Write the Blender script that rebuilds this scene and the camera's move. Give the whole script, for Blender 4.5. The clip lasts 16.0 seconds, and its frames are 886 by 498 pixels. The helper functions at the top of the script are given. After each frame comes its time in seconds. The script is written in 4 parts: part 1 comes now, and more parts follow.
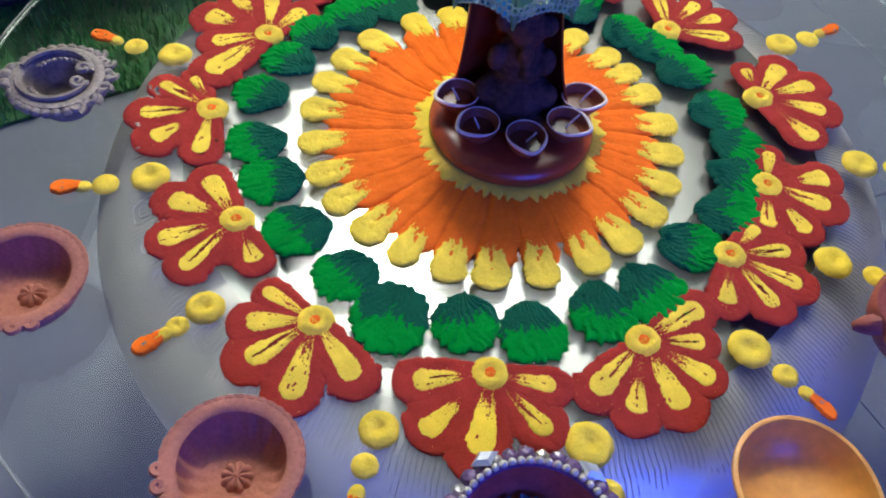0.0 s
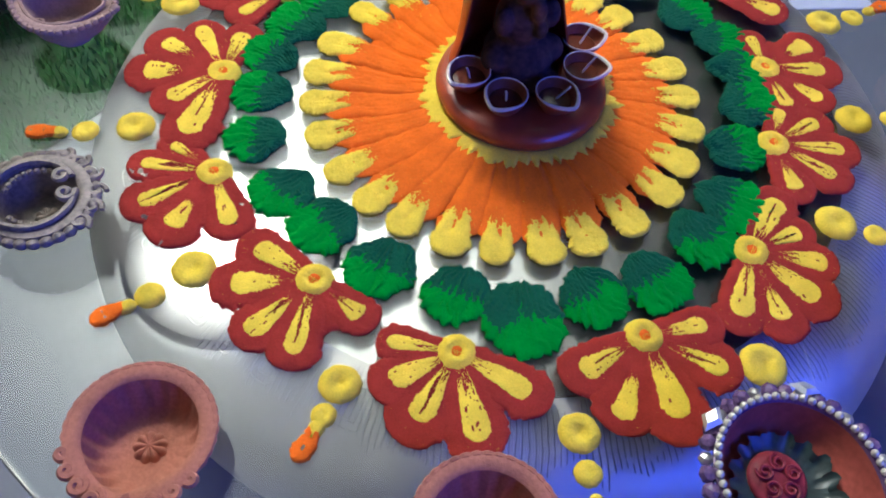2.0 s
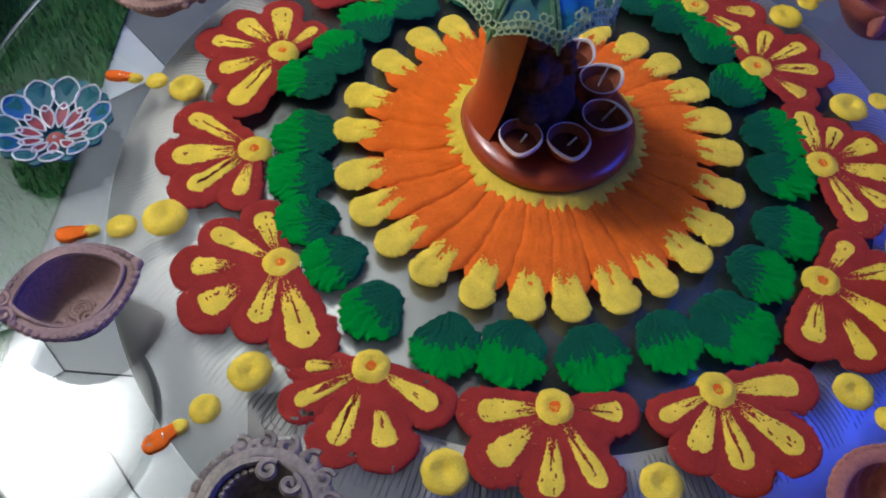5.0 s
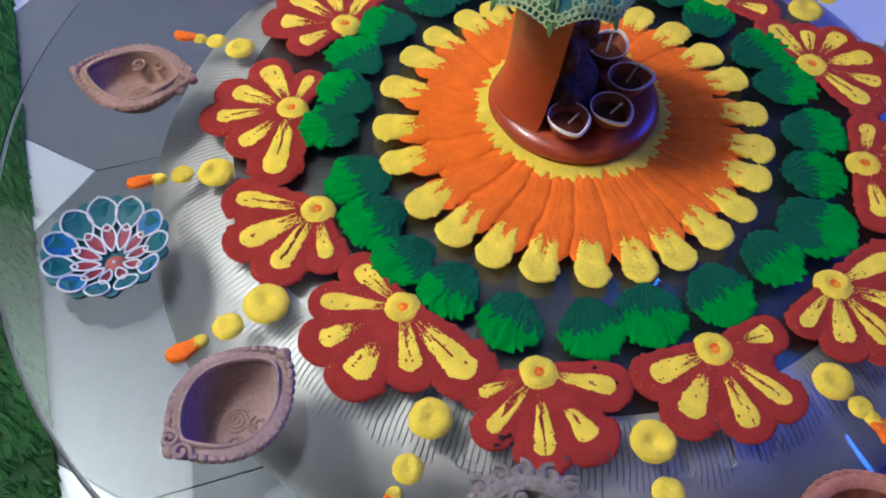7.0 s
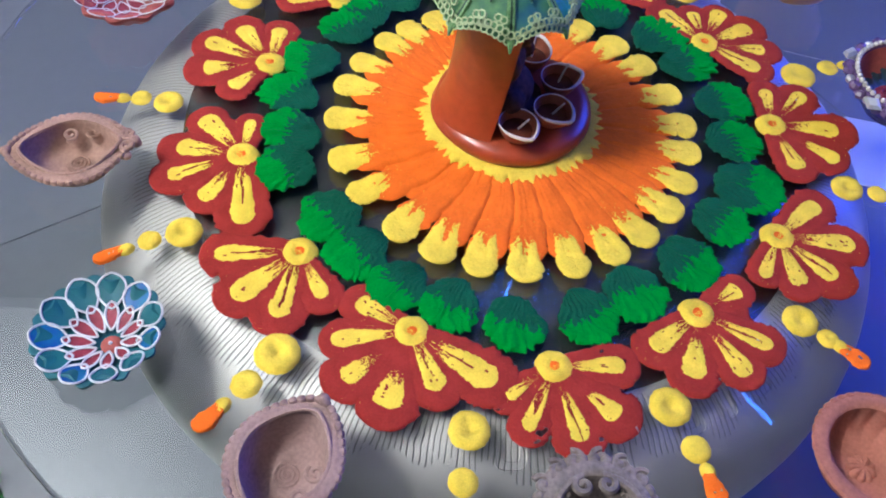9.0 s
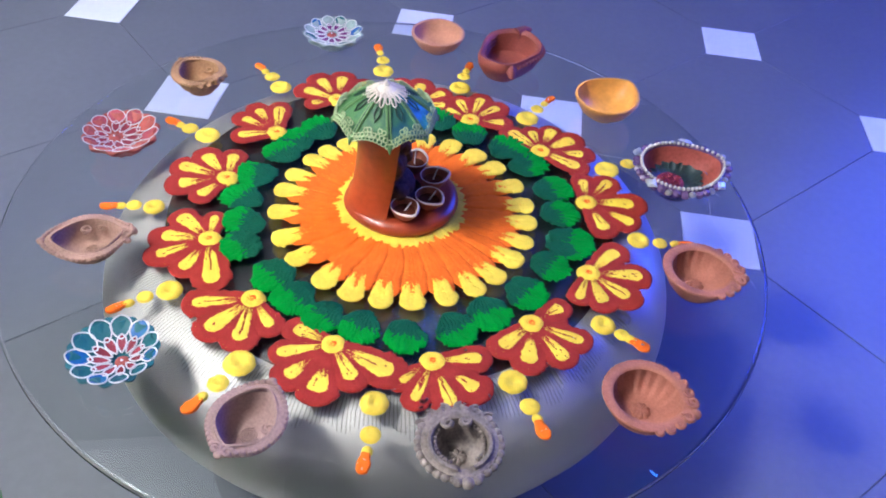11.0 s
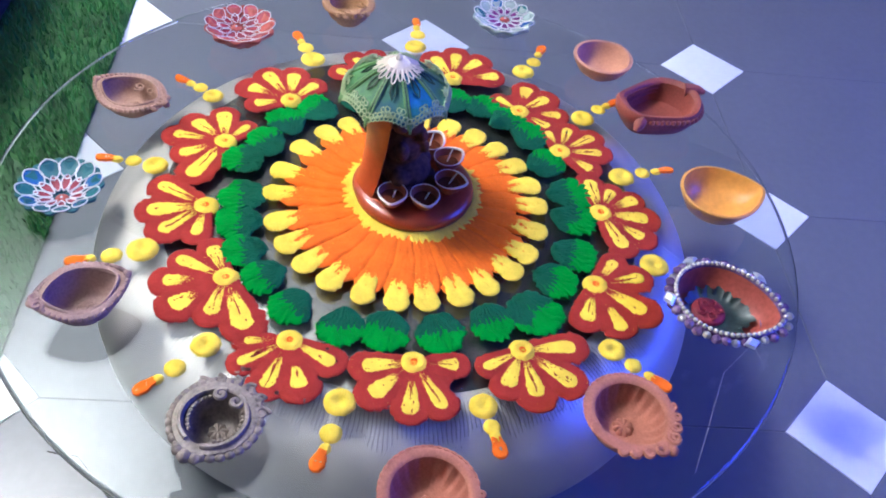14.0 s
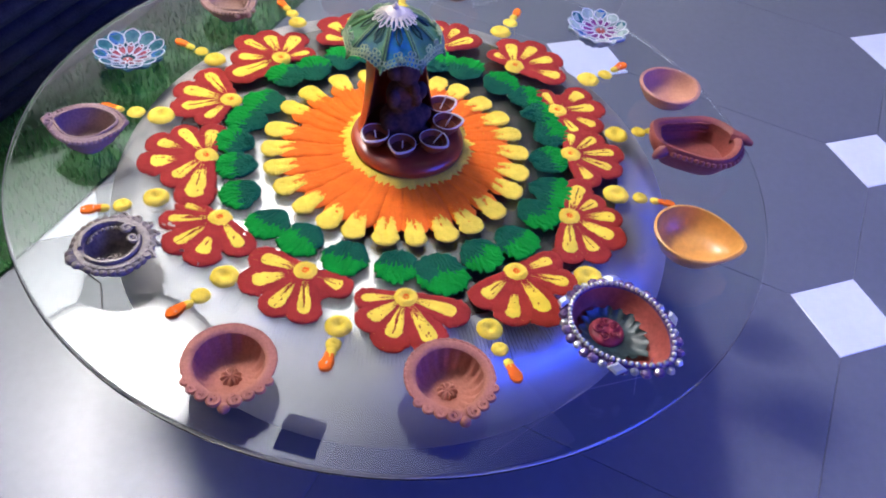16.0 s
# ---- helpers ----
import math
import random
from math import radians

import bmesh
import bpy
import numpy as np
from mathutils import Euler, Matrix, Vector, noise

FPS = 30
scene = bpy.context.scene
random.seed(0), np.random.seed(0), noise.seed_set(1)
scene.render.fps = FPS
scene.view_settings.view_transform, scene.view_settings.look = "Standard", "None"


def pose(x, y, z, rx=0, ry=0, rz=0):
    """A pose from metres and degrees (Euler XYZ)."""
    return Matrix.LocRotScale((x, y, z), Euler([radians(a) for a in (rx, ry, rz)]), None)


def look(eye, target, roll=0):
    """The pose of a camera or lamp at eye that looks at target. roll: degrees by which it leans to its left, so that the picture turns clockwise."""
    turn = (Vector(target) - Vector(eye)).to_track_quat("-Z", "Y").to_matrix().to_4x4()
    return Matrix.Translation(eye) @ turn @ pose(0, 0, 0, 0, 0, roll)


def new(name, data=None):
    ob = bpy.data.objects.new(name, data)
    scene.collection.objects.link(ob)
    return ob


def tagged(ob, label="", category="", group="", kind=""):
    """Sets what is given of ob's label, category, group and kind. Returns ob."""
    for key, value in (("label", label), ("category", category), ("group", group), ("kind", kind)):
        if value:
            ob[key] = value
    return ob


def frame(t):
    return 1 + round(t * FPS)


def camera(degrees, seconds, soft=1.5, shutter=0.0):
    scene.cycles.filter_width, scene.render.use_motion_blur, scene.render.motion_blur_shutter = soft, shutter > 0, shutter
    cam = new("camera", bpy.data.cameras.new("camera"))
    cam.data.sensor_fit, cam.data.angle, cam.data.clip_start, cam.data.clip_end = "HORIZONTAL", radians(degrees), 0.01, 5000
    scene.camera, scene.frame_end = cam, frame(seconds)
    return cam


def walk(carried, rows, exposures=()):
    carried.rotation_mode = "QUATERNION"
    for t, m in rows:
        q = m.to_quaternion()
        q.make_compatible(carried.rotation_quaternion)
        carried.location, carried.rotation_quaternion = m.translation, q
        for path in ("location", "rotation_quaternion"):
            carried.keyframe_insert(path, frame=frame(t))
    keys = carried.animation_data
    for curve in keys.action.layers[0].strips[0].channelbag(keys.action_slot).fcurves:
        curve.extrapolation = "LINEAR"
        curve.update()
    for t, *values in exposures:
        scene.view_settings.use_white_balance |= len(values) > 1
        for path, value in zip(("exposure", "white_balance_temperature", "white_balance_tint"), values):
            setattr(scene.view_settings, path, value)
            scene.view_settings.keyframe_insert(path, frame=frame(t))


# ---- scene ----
cam = camera(55.7, 16.0, soft=1.9)
PATH = [
    (0, (-0.039, -0.526, 0.867), (-0.004, 0.664, -0.739), 7.1),
    (0.5, (-0.13, -0.545, 0.874), (0.058, 0.648, -0.72), 7.2),
    (1, (-0.173, -0.546, 0.878), (0.143, 0.626, -0.712), 7.7),
    (1.5, (-0.216, -0.516, 0.861), (0.159, 0.629, -0.736), 7.5),
    (2, (-0.246, -0.443, 0.845), (0.242, 0.581, -0.803), 6.6),
    (2.5, (-0.261, -0.404, 0.845), (0.291, 0.55, -0.824), 6.9),
    (3, (-0.286, -0.384, 0.847), (0.319, 0.521, -0.831), 7.4),
    (3.5, (-0.337, -0.334, 0.862), (0.377, 0.492, -0.813), 6.1),
    (4, (-0.395, -0.304, 0.863), (0.489, 0.409, -0.784), 7.2),
    (4.5, (-0.44, -0.26, 0.854), (0.493, 0.388, -0.792), 7.4),
    (5, (-0.439, -0.172, 0.855), (0.545, 0.4, -0.79), 4.8),
    (5.2, (-0.434, -0.15, 0.852), (0.584, 0.362, -0.792), 5.6),
    (7.3, (-0.519, 0.014, 0.864), (0.62, 0.236, -0.765), 0.9),
    (7.5, (-0.509, 0.018, 0.868), (0.634, 0.226, -0.76), 1.2),
    (8, (-0.494, 0.031, 0.861), (0.643, 0.196, -0.776), 2.7),
    (8.5, (-0.505, 0.085, 0.863), (0.632, 0.095, -0.783), 5.3),
    (8.7, (-0.507, 0.112, 0.867), (0.614, 0.029, -0.787), 6.5),
    (10.8, (-0.789, 0.128, 1.042), (0.631, -0.136, -0.342), 4.7),
    (11, (-0.797, 0.096, 1.042), (0.63, -0.166, -0.335), 5.5),
    (11.5, (-0.818, 0.028, 1.04), (0.64, -0.142, -0.319), 7.2),
    (12, (-0.814, -0.034, 1.025), (0.639, -0.07, -0.349), 5.4),
    (12.5, (-0.73, -0.065, 1.002), (0.713, -0.011, -0.382), 6.6),
    (13, (-0.644, -0.107, 0.997), (0.764, 0.071, -0.412), 6.6),
    (13.5, (-0.629, -0.205, 1.015), (0.72, 0.159, -0.415), 7.5),
    (14, (-0.644, -0.331, 1.024), (0.628, 0.215, -0.419), 8.9),
    (14.5, (-0.657, -0.408, 1.046), (0.54, 0.298, -0.393), 8.3),
    (15, (-0.654, -0.498, 1.041), (0.527, 0.25, -0.389), 7.7),
    (15.5, (-0.568, -0.588, 1.047), (0.506, 0.298, -0.388), 7.6),
    (16, (-0.469, -0.669, 1.037), (0.424, 0.37, -0.42), 9.0),
]
EXPOSURES = [(0, -0.12, 6750, 2), (2.5, -0.22, 6500, 2), (3.5, -0.4, 6350, 3), (4.5, -0.64, 6300, 6), (5.2, -0.83, 6250, 8), (7.3, -0.4, 6100, 8), (8.7, -0.2, 6100, 9),
             (10.8, 0.15, 6250, 11), (12, 0.2, 6250, 11), (13, 0.2, 6100, 10), (14, 0.28, 6200, 10), (15, 0.36, 6250, 12), (16, 0.18, 6500, 14)]
walk(cam, [(t, look(eye, target, roll)) for t, eye, target, roll in PATH], EXPOSURES)

# ---- light ----
H = 0.335          # top of the glass
CEIL = 2.62
world = bpy.data.worlds.new("room_air")
scene.world = world
world.use_nodes = True
world.node_tree.nodes["Background"].inputs["Color"].default_value = (0.55, 0.62, 0.8, 1)
world.node_tree.nodes["Background"].inputs["Strength"].default_value = 0.05
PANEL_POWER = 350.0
SHEET_POWER = 9.0
FILL_POWER = 11.0
BLUE_POWER = 560.0


def lamp(name, kind, place, target, energy, colour, size, size_y=None):
    data = bpy.data.lights.new(name, kind)
    data.energy, data.color = energy, colour
    if kind == "AREA":
        data.shape, data.size, data.size_y = "RECTANGLE", size, size_y or size
    else:
        data.shadow_soft_size = size
    ob = new(name, data)
    ob.matrix_world = look(place, target)
    return ob


blue_flood = lamp("blue_flood_light", "SPOT", (1.5, -2.7, 1.8), (0.95, -0.65, 0.0), BLUE_POWER, (0.03, 0.08, 1.0), 1.0)
blue_flood.data.spot_size, blue_flood.data.spot_blend = radians(95), 1.0

# ---- mesh helpers ----
TAU = 2 * math.pi


def vnoise(x, y, seed=0):
    """Smooth value noise on arrays, -1 to 1."""
    x, y = np.broadcast_arrays(np.asarray(x, float), np.asarray(y, float))
    xi, yi = np.floor(x), np.floor(y)
    fx, fy = x - xi, y - yi
    fx, fy = fx * fx * (3 - 2 * fx), fy * fy * (3 - 2 * fy)

    def lattice(a, b):
        v = np.sin(a * 127.1 + b * 311.7 + seed * 74.7) * 43758.5453
        return 2 * (v - np.floor(v)) - 1

    low = lattice(xi, yi) * (1 - fx) + lattice(xi + 1, yi) * fx
    high = lattice(xi, yi + 1) * (1 - fx) + lattice(xi + 1, yi + 1) * fx
    return low * (1 - fy) + high * fy


class Build:
    """Gathers vertices and faces of one mesh."""

    def __init__(self):
        self.v, self.f = [], []

    def add(self, verts, faces):
        n = len(self.v)
        self.v += [tuple(p) for p in verts]
        self.f += [tuple(n + i for i in face) for face in faces]
        return self

    def grid(self, x, y, z, keep=None, wrap=False):
        """A sheet from arrays; keep: which corners stay; wrap: closes along the second axis."""
        r, c = x.shape
        n = len(self.v)
        self.v += list(zip(x.ravel().tolist(), y.ravel().tolist(), z.ravel().tolist()))
        last = c if wrap else c - 1
        keep = None if keep is None else keep.astype(int)
        for i in range(r - 1):
            for j in range(last):
                k = (j + 1) % c
                if keep is None or (keep[i, j] + keep[i + 1, j] + keep[i, k] + keep[i + 1, k]) >= 3:
                    self.f.append((n + i * c + j, n + (i + 1) * c + j, n + (i + 1) * c + k, n + i * c + k))
        return self

    def ball(self, p, r, squash=1.0, seg=8, rings=5):
        a, b = np.meshgrid(np.linspace(0, math.pi, rings + 1), np.arange(seg) * TAU / seg, indexing="ij")
        return self.grid(p[0] + r * np.sin(a) * np.cos(b), p[1] + r * np.sin(a) * np.sin(b), p[2] + r * squash * np.cos(a), wrap=True)

    def tube(self, pts, r, seg=6, taper=None):
        """A round bar along points."""
        pts = [Vector(p) for p in pts]
        rows = []
        for i, p in enumerate(pts):
            d = (pts[min(i + 1, len(pts) - 1)] - pts[max(i - 1, 0)]).normalized()
            side = d.cross(Vector((0, 0, 1)))
            if side.length < 1e-3:
                side = Vector((1, 0, 0))
            side.normalize()
            up = side.cross(d)
            rr = r * (taper[i] if taper else 1)
            rows.append([p + rr * (math.cos(k * TAU / seg) * side + math.sin(k * TAU / seg) * up) for k in range(seg)])
        n = len(self.v)
        for row in rows:
            self.v += [tuple(q) for q in row]
        for i in range(len(rows) - 1):
            for k in range(seg):
                m = (k + 1) % seg
                self.f.append((n + i * seg + k, n + i * seg + m, n + (i + 1) * seg + m, n + (i + 1) * seg + k))
        self.f.append(tuple(n + k for k in reversed(range(seg))))
        self.f.append(tuple(n + (len(rows) - 1) * seg + k for k in range(seg)))
        return self

    def beads(self, pts, r, gap, closed=True, seg=6, squash=0.35):
        """A string of joined beads along a line of points."""
        pts = [Vector(p) for p in pts] + ([Vector(pts[0])] if closed else [])
        run = [0.0]
        for p, q in zip(pts, pts[1:]):
            run.append(run[-1] + (q - p).length)
        count = max(3, round(run[-1] / gap))
        fine, taper = [], []
        for k in range(count * 6 + 1):
            d = run[-1] * k / (count * 6)
            i = min(max(j for j, s in enumerate(run) if s <= d + 1e-9), len(pts) - 2)
            f = (d - run[i]) / max(run[i + 1] - run[i], 1e-9)
            fine.append(pts[i].lerp(pts[i + 1], f))
            taper.append(squash + (1 - squash) * abs(math.sin(k / 6 * math.pi)) ** 0.6)
        return self.tube(fine, r, seg, taper)

    def box(self, x0, x1, y0, y1, z0, z1):
        return self.add([(x, y, z) for x in (x0, x1) for y in (y0, y1) for z in (z0, z1)],
                        [(0, 1, 3, 2), (4, 6, 7, 5), (0, 4, 5, 1), (2, 3, 7, 6), (0, 2, 6, 4), (1, 5, 7, 3)])

    def lathe(self, profile, seg=96, close=False):
        """Turns (radius, height) pairs round the z axis."""
        r = np.array([p[0] for p in profile])[:, None]
        z = np.array([p[1] for p in profile])[:, None]
        a = np.arange(seg)[None, :] * TAU / seg
        return self.grid(r * np.cos(a), r * np.sin(a), z + 0 * a, wrap=True)

    def mesh(self, name, material, smooth=True):
        me = bpy.data.meshes.new(name)
        me.from_pydata(self.v, [], self.f)
        me.update()
        me.materials.append(material)
        if smooth:
            me.polygons.foreach_set("use_smooth", [True] * len(me.polygons))
            me.set_sharp_from_angle(angle=radians(50))
        return me


def part(name, b, material, parent, label="", smooth=True, m=None):
    """One mesh object under a thing or a part."""
    ob = new(name, b if isinstance(b, bpy.types.Mesh) else b.mesh(name, material, smooth))
    ob.parent = parent
    if m is not None:
        ob.matrix_basis = m
    if label:
        ob["label"] = label
    return ob


def thing(name, m, label, category, group="", kind=""):
    """An Empty at the base of a thing."""
    ob = new(name)
    ob.empty_display_size = 0.02
    ob.matrix_basis = m
    return tagged(ob, label, category, group, kind)


def solid(name, b, material, label, category, group="", kind="", smooth=True, m=None):
    """A thing of one mesh."""
    ob = new(name, b.mesh(name, material, smooth))
    if m is not None:
        ob.matrix_basis = m
    return tagged(ob, label, category, group, kind)


# ---- materials ----
def mat(name, colour, rough=0.6, metal=0.0, vary=0.15, scale=200.0, bump=0.0, bump_scale=None, second=None, coarse=None, coat=0.0, spec=0.5, random_tone=0.0):
    """Principled surface with grain and stains: colour shifts at two scales towards second, and fine relief."""
    m = bpy.data.materials.new(name)
    m.use_nodes = True
    nt = m.node_tree
    p = nt.nodes["Principled BSDF"]
    p.inputs["Roughness"].default_value = rough
    p.inputs["Metallic"].default_value = metal
    p.inputs["Coat Weight"].default_value = coat
    p.inputs["Coat Roughness"].default_value = 0.15
    p.inputs["Specular IOR Level"].default_value = spec
    co = nt.nodes.new("ShaderNodeTexCoord")
    fine = nt.nodes.new("ShaderNodeTexNoise")
    fine.inputs["Scale"].default_value = scale
    fine.inputs["Detail"].default_value = 4
    wide = nt.nodes.new("ShaderNodeTexNoise")
    wide.inputs["Scale"].default_value = coarse or scale / 12
    wide.inputs["Detail"].default_value = 3
    nt.links.new(co.outputs["Object"], fine.inputs["Vector"])
    nt.links.new(co.outputs["Object"], wide.inputs["Vector"])
    add = nt.nodes.new("ShaderNodeMath")
    add.operation = "MULTIPLY_ADD"
    add.inputs[1].default_value = 0.5
    half = nt.nodes.new("ShaderNodeMath")
    half.operation = "MULTIPLY"
    half.inputs[1].default_value = 0.5
    nt.links.new(wide.outputs["Fac"], half.inputs[0])
    nt.links.new(fine.outputs["Fac"], add.inputs[0])
    nt.links.new(half.outputs[0], add.inputs[2])
    ramp = nt.nodes.new("ShaderNodeMapRange")
    ramp.inputs["From Min"].default_value = 0.3
    ramp.inputs["From Max"].default_value = 0.7
    nt.links.new(add.outputs[0], ramp.inputs["Value"])
    mix = nt.nodes.new("ShaderNodeMix")
    mix.data_type = "RGBA"
    dark = second or tuple(c * (1 - vary * 1.6) for c in colour)
    light = tuple(min(1, c * (1 + vary)) for c in colour)
    mix.inputs["A"].default_value = (*dark, 1)
    mix.inputs["B"].default_value = (*light, 1)
    nt.links.new(ramp.outputs["Result"], mix.inputs["Factor"])
    out = mix.outputs["Result"]
    if random_tone:
        info = nt.nodes.new("ShaderNodeObjectInfo")
        tone = nt.nodes.new("ShaderNodeMapRange")
        tone.inputs["To Min"].default_value = 1 - random_tone
        tone.inputs["To Max"].default_value = 1 + random_tone
        hsv = nt.nodes.new("ShaderNodeHueSaturation")
        nt.links.new(info.outputs["Random"], tone.inputs["Value"])
        nt.links.new(tone.outputs["Result"], hsv.inputs["Value"])
        nt.links.new(out, hsv.inputs["Color"])
        out = hsv.outputs["Color"]
    nt.links.new(out, p.inputs["Base Color"])
    if bump:
        grain = fine
        if bump_scale:
            grain = nt.nodes.new("ShaderNodeTexNoise")
            grain.inputs["Scale"].default_value = bump_scale
            grain.inputs["Detail"].default_value = 5
            nt.links.new(co.outputs["Object"], grain.inputs["Vector"])
        b = nt.nodes.new("ShaderNodeBump")
        b.inputs["Strength"].default_value = 0.7
        b.inputs["Distance"].default_value = bump
        nt.links.new(grain.outputs["Fac"], b.inputs["Height"])
        nt.links.new(b.outputs["Normal"], p.inputs["Normal"])
    return m


def powder(name, colour, second=None):
    return mat(name, colour, rough=0.95, vary=0.16, scale=900, coarse=60, bump=0.0012, bump_scale=1100, second=second, spec=0.15)


RED = powder("red_powder", (0.34, 0.032, 0.026))
YELLOW = powder("yellow_powder", (0.86, 0.62, 0.075))
ORANGE = powder("orange_powder", (0.92, 0.165, 0.016))
GREEN = powder("bright_green_powder", (0.0, 0.23, 0.025))
DARK_GREEN = powder("dark_green_powder", (0.006, 0.088, 0.05))
CLAY = mat("terracotta", (0.42, 0.16, 0.115), rough=0.8, vary=0.18, scale=400, coarse=30, bump=0.0006, spec=0.25)
PLAIN_CLAY = mat("plain_pink_terracotta", (0.5, 0.24, 0.17), rough=0.8, vary=0.12, scale=300, coarse=40, bump=0.0003, spec=0.25)
DARK_CLAY = mat("dark_red_terracotta", (0.28, 0.062, 0.05), rough=0.6, vary=0.2, scale=350, coarse=30, bump=0.0005)
TAN_CLAY = mat("tan_terracotta", (0.38, 0.21, 0.115), rough=0.85, vary=0.2, scale=350, coarse=30, bump=0.0005, spec=0.25)
BROWN_CLAY = mat("light_brown_terracotta", (0.36, 0.215, 0.165), rough=0.85, vary=0.2, scale=350, coarse=30, bump=0.0006, spec=0.25)
LILAC_CLAY = mat("dusty_mauve_clay", (0.34, 0.22, 0.2), rough=0.85, vary=0.2, scale=350, coarse=30, bump=0.0006, spec=0.25)
GREY_CLAY = mat("silver_washed_clay", (0.25, 0.205, 0.18), rough=0.55, metal=0.1, vary=0.3, scale=300, coarse=60, bump=0.0006, second=(0.1, 0.078, 0.07))
OCHRE_CLAY = mat("ochre_glazed_clay", (0.72, 0.33, 0.075), rough=0.45, vary=0.12, scale=150, coarse=25, bump=0.0002, coat=0.2)
BASE_CLAY = mat("glossy_red_clay", (0.36, 0.055, 0.02), rough=0.35, vary=0.15, scale=120, coarse=25, bump=0.0003, coat=0.3)
IDOL = mat("dark_bronze_brown", (0.105, 0.05, 0.042), rough=0.75, spec=0.15, vary=0.4, scale=200, coarse=60, bump=0.0006)
LAMP_CLAY = mat("brown_clay_lamp", (0.3, 0.075, 0.035), rough=0.5, vary=0.2, scale=300, bump=0.0003)
OIL = mat("dark_wax", (0.12, 0.03, 0.015), rough=0.12, vary=0.2, scale=120, coat=0.5)
CREAM = mat("cream_paint", (0.72, 0.63, 0.55), rough=0.55, vary=0.1, scale=400, bump=0.0003)
WHITE_PAINT = mat("white_relief_paint", (0.62, 0.62, 0.64), rough=0.5, vary=0.08, scale=500)
COTTON = mat("cotton_wick", (0.62, 0.56, 0.52), rough=0.9, vary=0.15, scale=900)
CANOPY_GREEN = mat("painted_canopy_green", (0.07, 0.2, 0.05), rough=0.6, vary=0.25, scale=160, coarse=22, second=(0.012, 0.085, 0.06), bump=0.0006)
CANOPY_BLUE = mat("painted_canopy_blue", (0.02, 0.16, 0.4), rough=0.4, vary=0.25, scale=160, coarse=30, second=(0.01, 0.16, 0.13), bump=0.0005)
CANOPY_TEAL = mat("painted_canopy_teal", (0.06, 0.19, 0.07), rough=0.5, vary=0.25, scale=90, coarse=26, second=(0.01, 0.09, 0.16), bump=0.0006)
RIB_GREEN = mat("dark_green_rib_paint", (0.012, 0.055, 0.03), rough=0.55, vary=0.3, scale=300, bump=0.0004)
LEAF_PAINT = mat("mid_green_paint", (0.13, 0.27, 0.1), rough=0.55, vary=0.25, scale=300, bump=0.0003)
LACE = mat("pale_green_lace_paint", (0.4, 0.5, 0.27), rough=0.6, vary=0.2, scale=500, bump=0.0003)
TEAL = mat("teal_paint", (0.01, 0.085, 0.095), rough=0.5, vary=0.3, scale=150, coarse=40, second=(0.01, 0.09, 0.13), spec=0.2)
BLUE = mat("blue_paint", (0.008, 0.045, 0.24), rough=0.4, vary=0.25, scale=150, coarse=40, second=(0.01, 0.15, 0.25), spec=0.2)
MAROON = mat("maroon_paint", (0.25, 0.03, 0.05), rough=0.45, vary=0.25, scale=200, coarse=50, spec=0.2)
CORAL = mat("coral_red_paint", (0.38, 0.085, 0.07), rough=0.5, vary=0.2, scale=200, coarse=50, spec=0.2)
PINK = mat("rose_paint", (0.4, 0.075, 0.1), rough=0.5, vary=0.25, scale=200, coarse=40, spec=0.2)
VIOLET = mat("violet_paint", (0.17, 0.03, 0.16), rough=0.5, vary=0.25, scale=200, coarse=50, spec=0.2)
MINT = mat("pale_mint_paint", (0.3, 0.38, 0.36), rough=0.45, vary=0.15, scale=250, spec=0.2)
BLACK_GREEN = mat("black_green_paint", (0.02, 0.04, 0.045), rough=0.4, vary=0.4, scale=250, coarse=60)
PEARL = mat("pearl_bead", (0.62, 0.58, 0.52), rough=0.25, metal=0.3, vary=0.08, scale=300, coat=0.5)
SILVER = mat("silver_trim", (0.6, 0.58, 0.6), rough=0.3, metal=0.8, vary=0.15, scale=400)
JEWEL = mat("mirror_sequin", (0.75, 0.78, 0.88), rough=0.3, metal=0.7, vary=0.05, scale=200)
PURPLE = mat("purple_glitter_stone", (0.16, 0.09, 0.22), rough=0.25, vary=0.35, scale=500, coat=0.6)
TILE = mat("grey_glossy_floor_tile", (0.135, 0.145, 0.165), rough=0.32, vary=0.06, scale=60, coarse=4, random_tone=0.03, coat=0.0)
INSERT = mat("white_floor_insert", (0.74, 0.76, 0.8), rough=0.3, vary=0.04, scale=60, coarse=6)
GROUT = mat("grey_grout", (0.11, 0.115, 0.13), rough=0.85, vary=0.2, scale=150)
TURF_BASE = mat("turf_backing", (0.02, 0.09, 0.02), rough=0.9, vary=0.4, scale=60, coarse=12)
TURF = mat("artificial_grass", (0.028, 0.17, 0.033), rough=0.6, vary=0.35, scale=25, coarse=4, second=(0.013, 0.1, 0.02))
WALL = mat("grey_wall_paint", (0.36, 0.36, 0.39), rough=0.9, vary=0.05, scale=80, coarse=3)
LIGHT_WALL = mat("off_white_wall_paint", (0.75, 0.74, 0.72), rough=0.9, vary=0.05, scale=80, coarse=3)
CEILING = mat("dark_grey_ceiling_paint", (0.13, 0.13, 0.15), rough=0.9, vary=0.04, scale=60, coarse=3)
FABRIC = mat("black_ribbed_fabric", (0.025, 0.026, 0.042), rough=0.9, vary=0.4, scale=300, bump=0.001)
WIRE = mat("dark_thread", (0.03, 0.03, 0.03), rough=0.7)


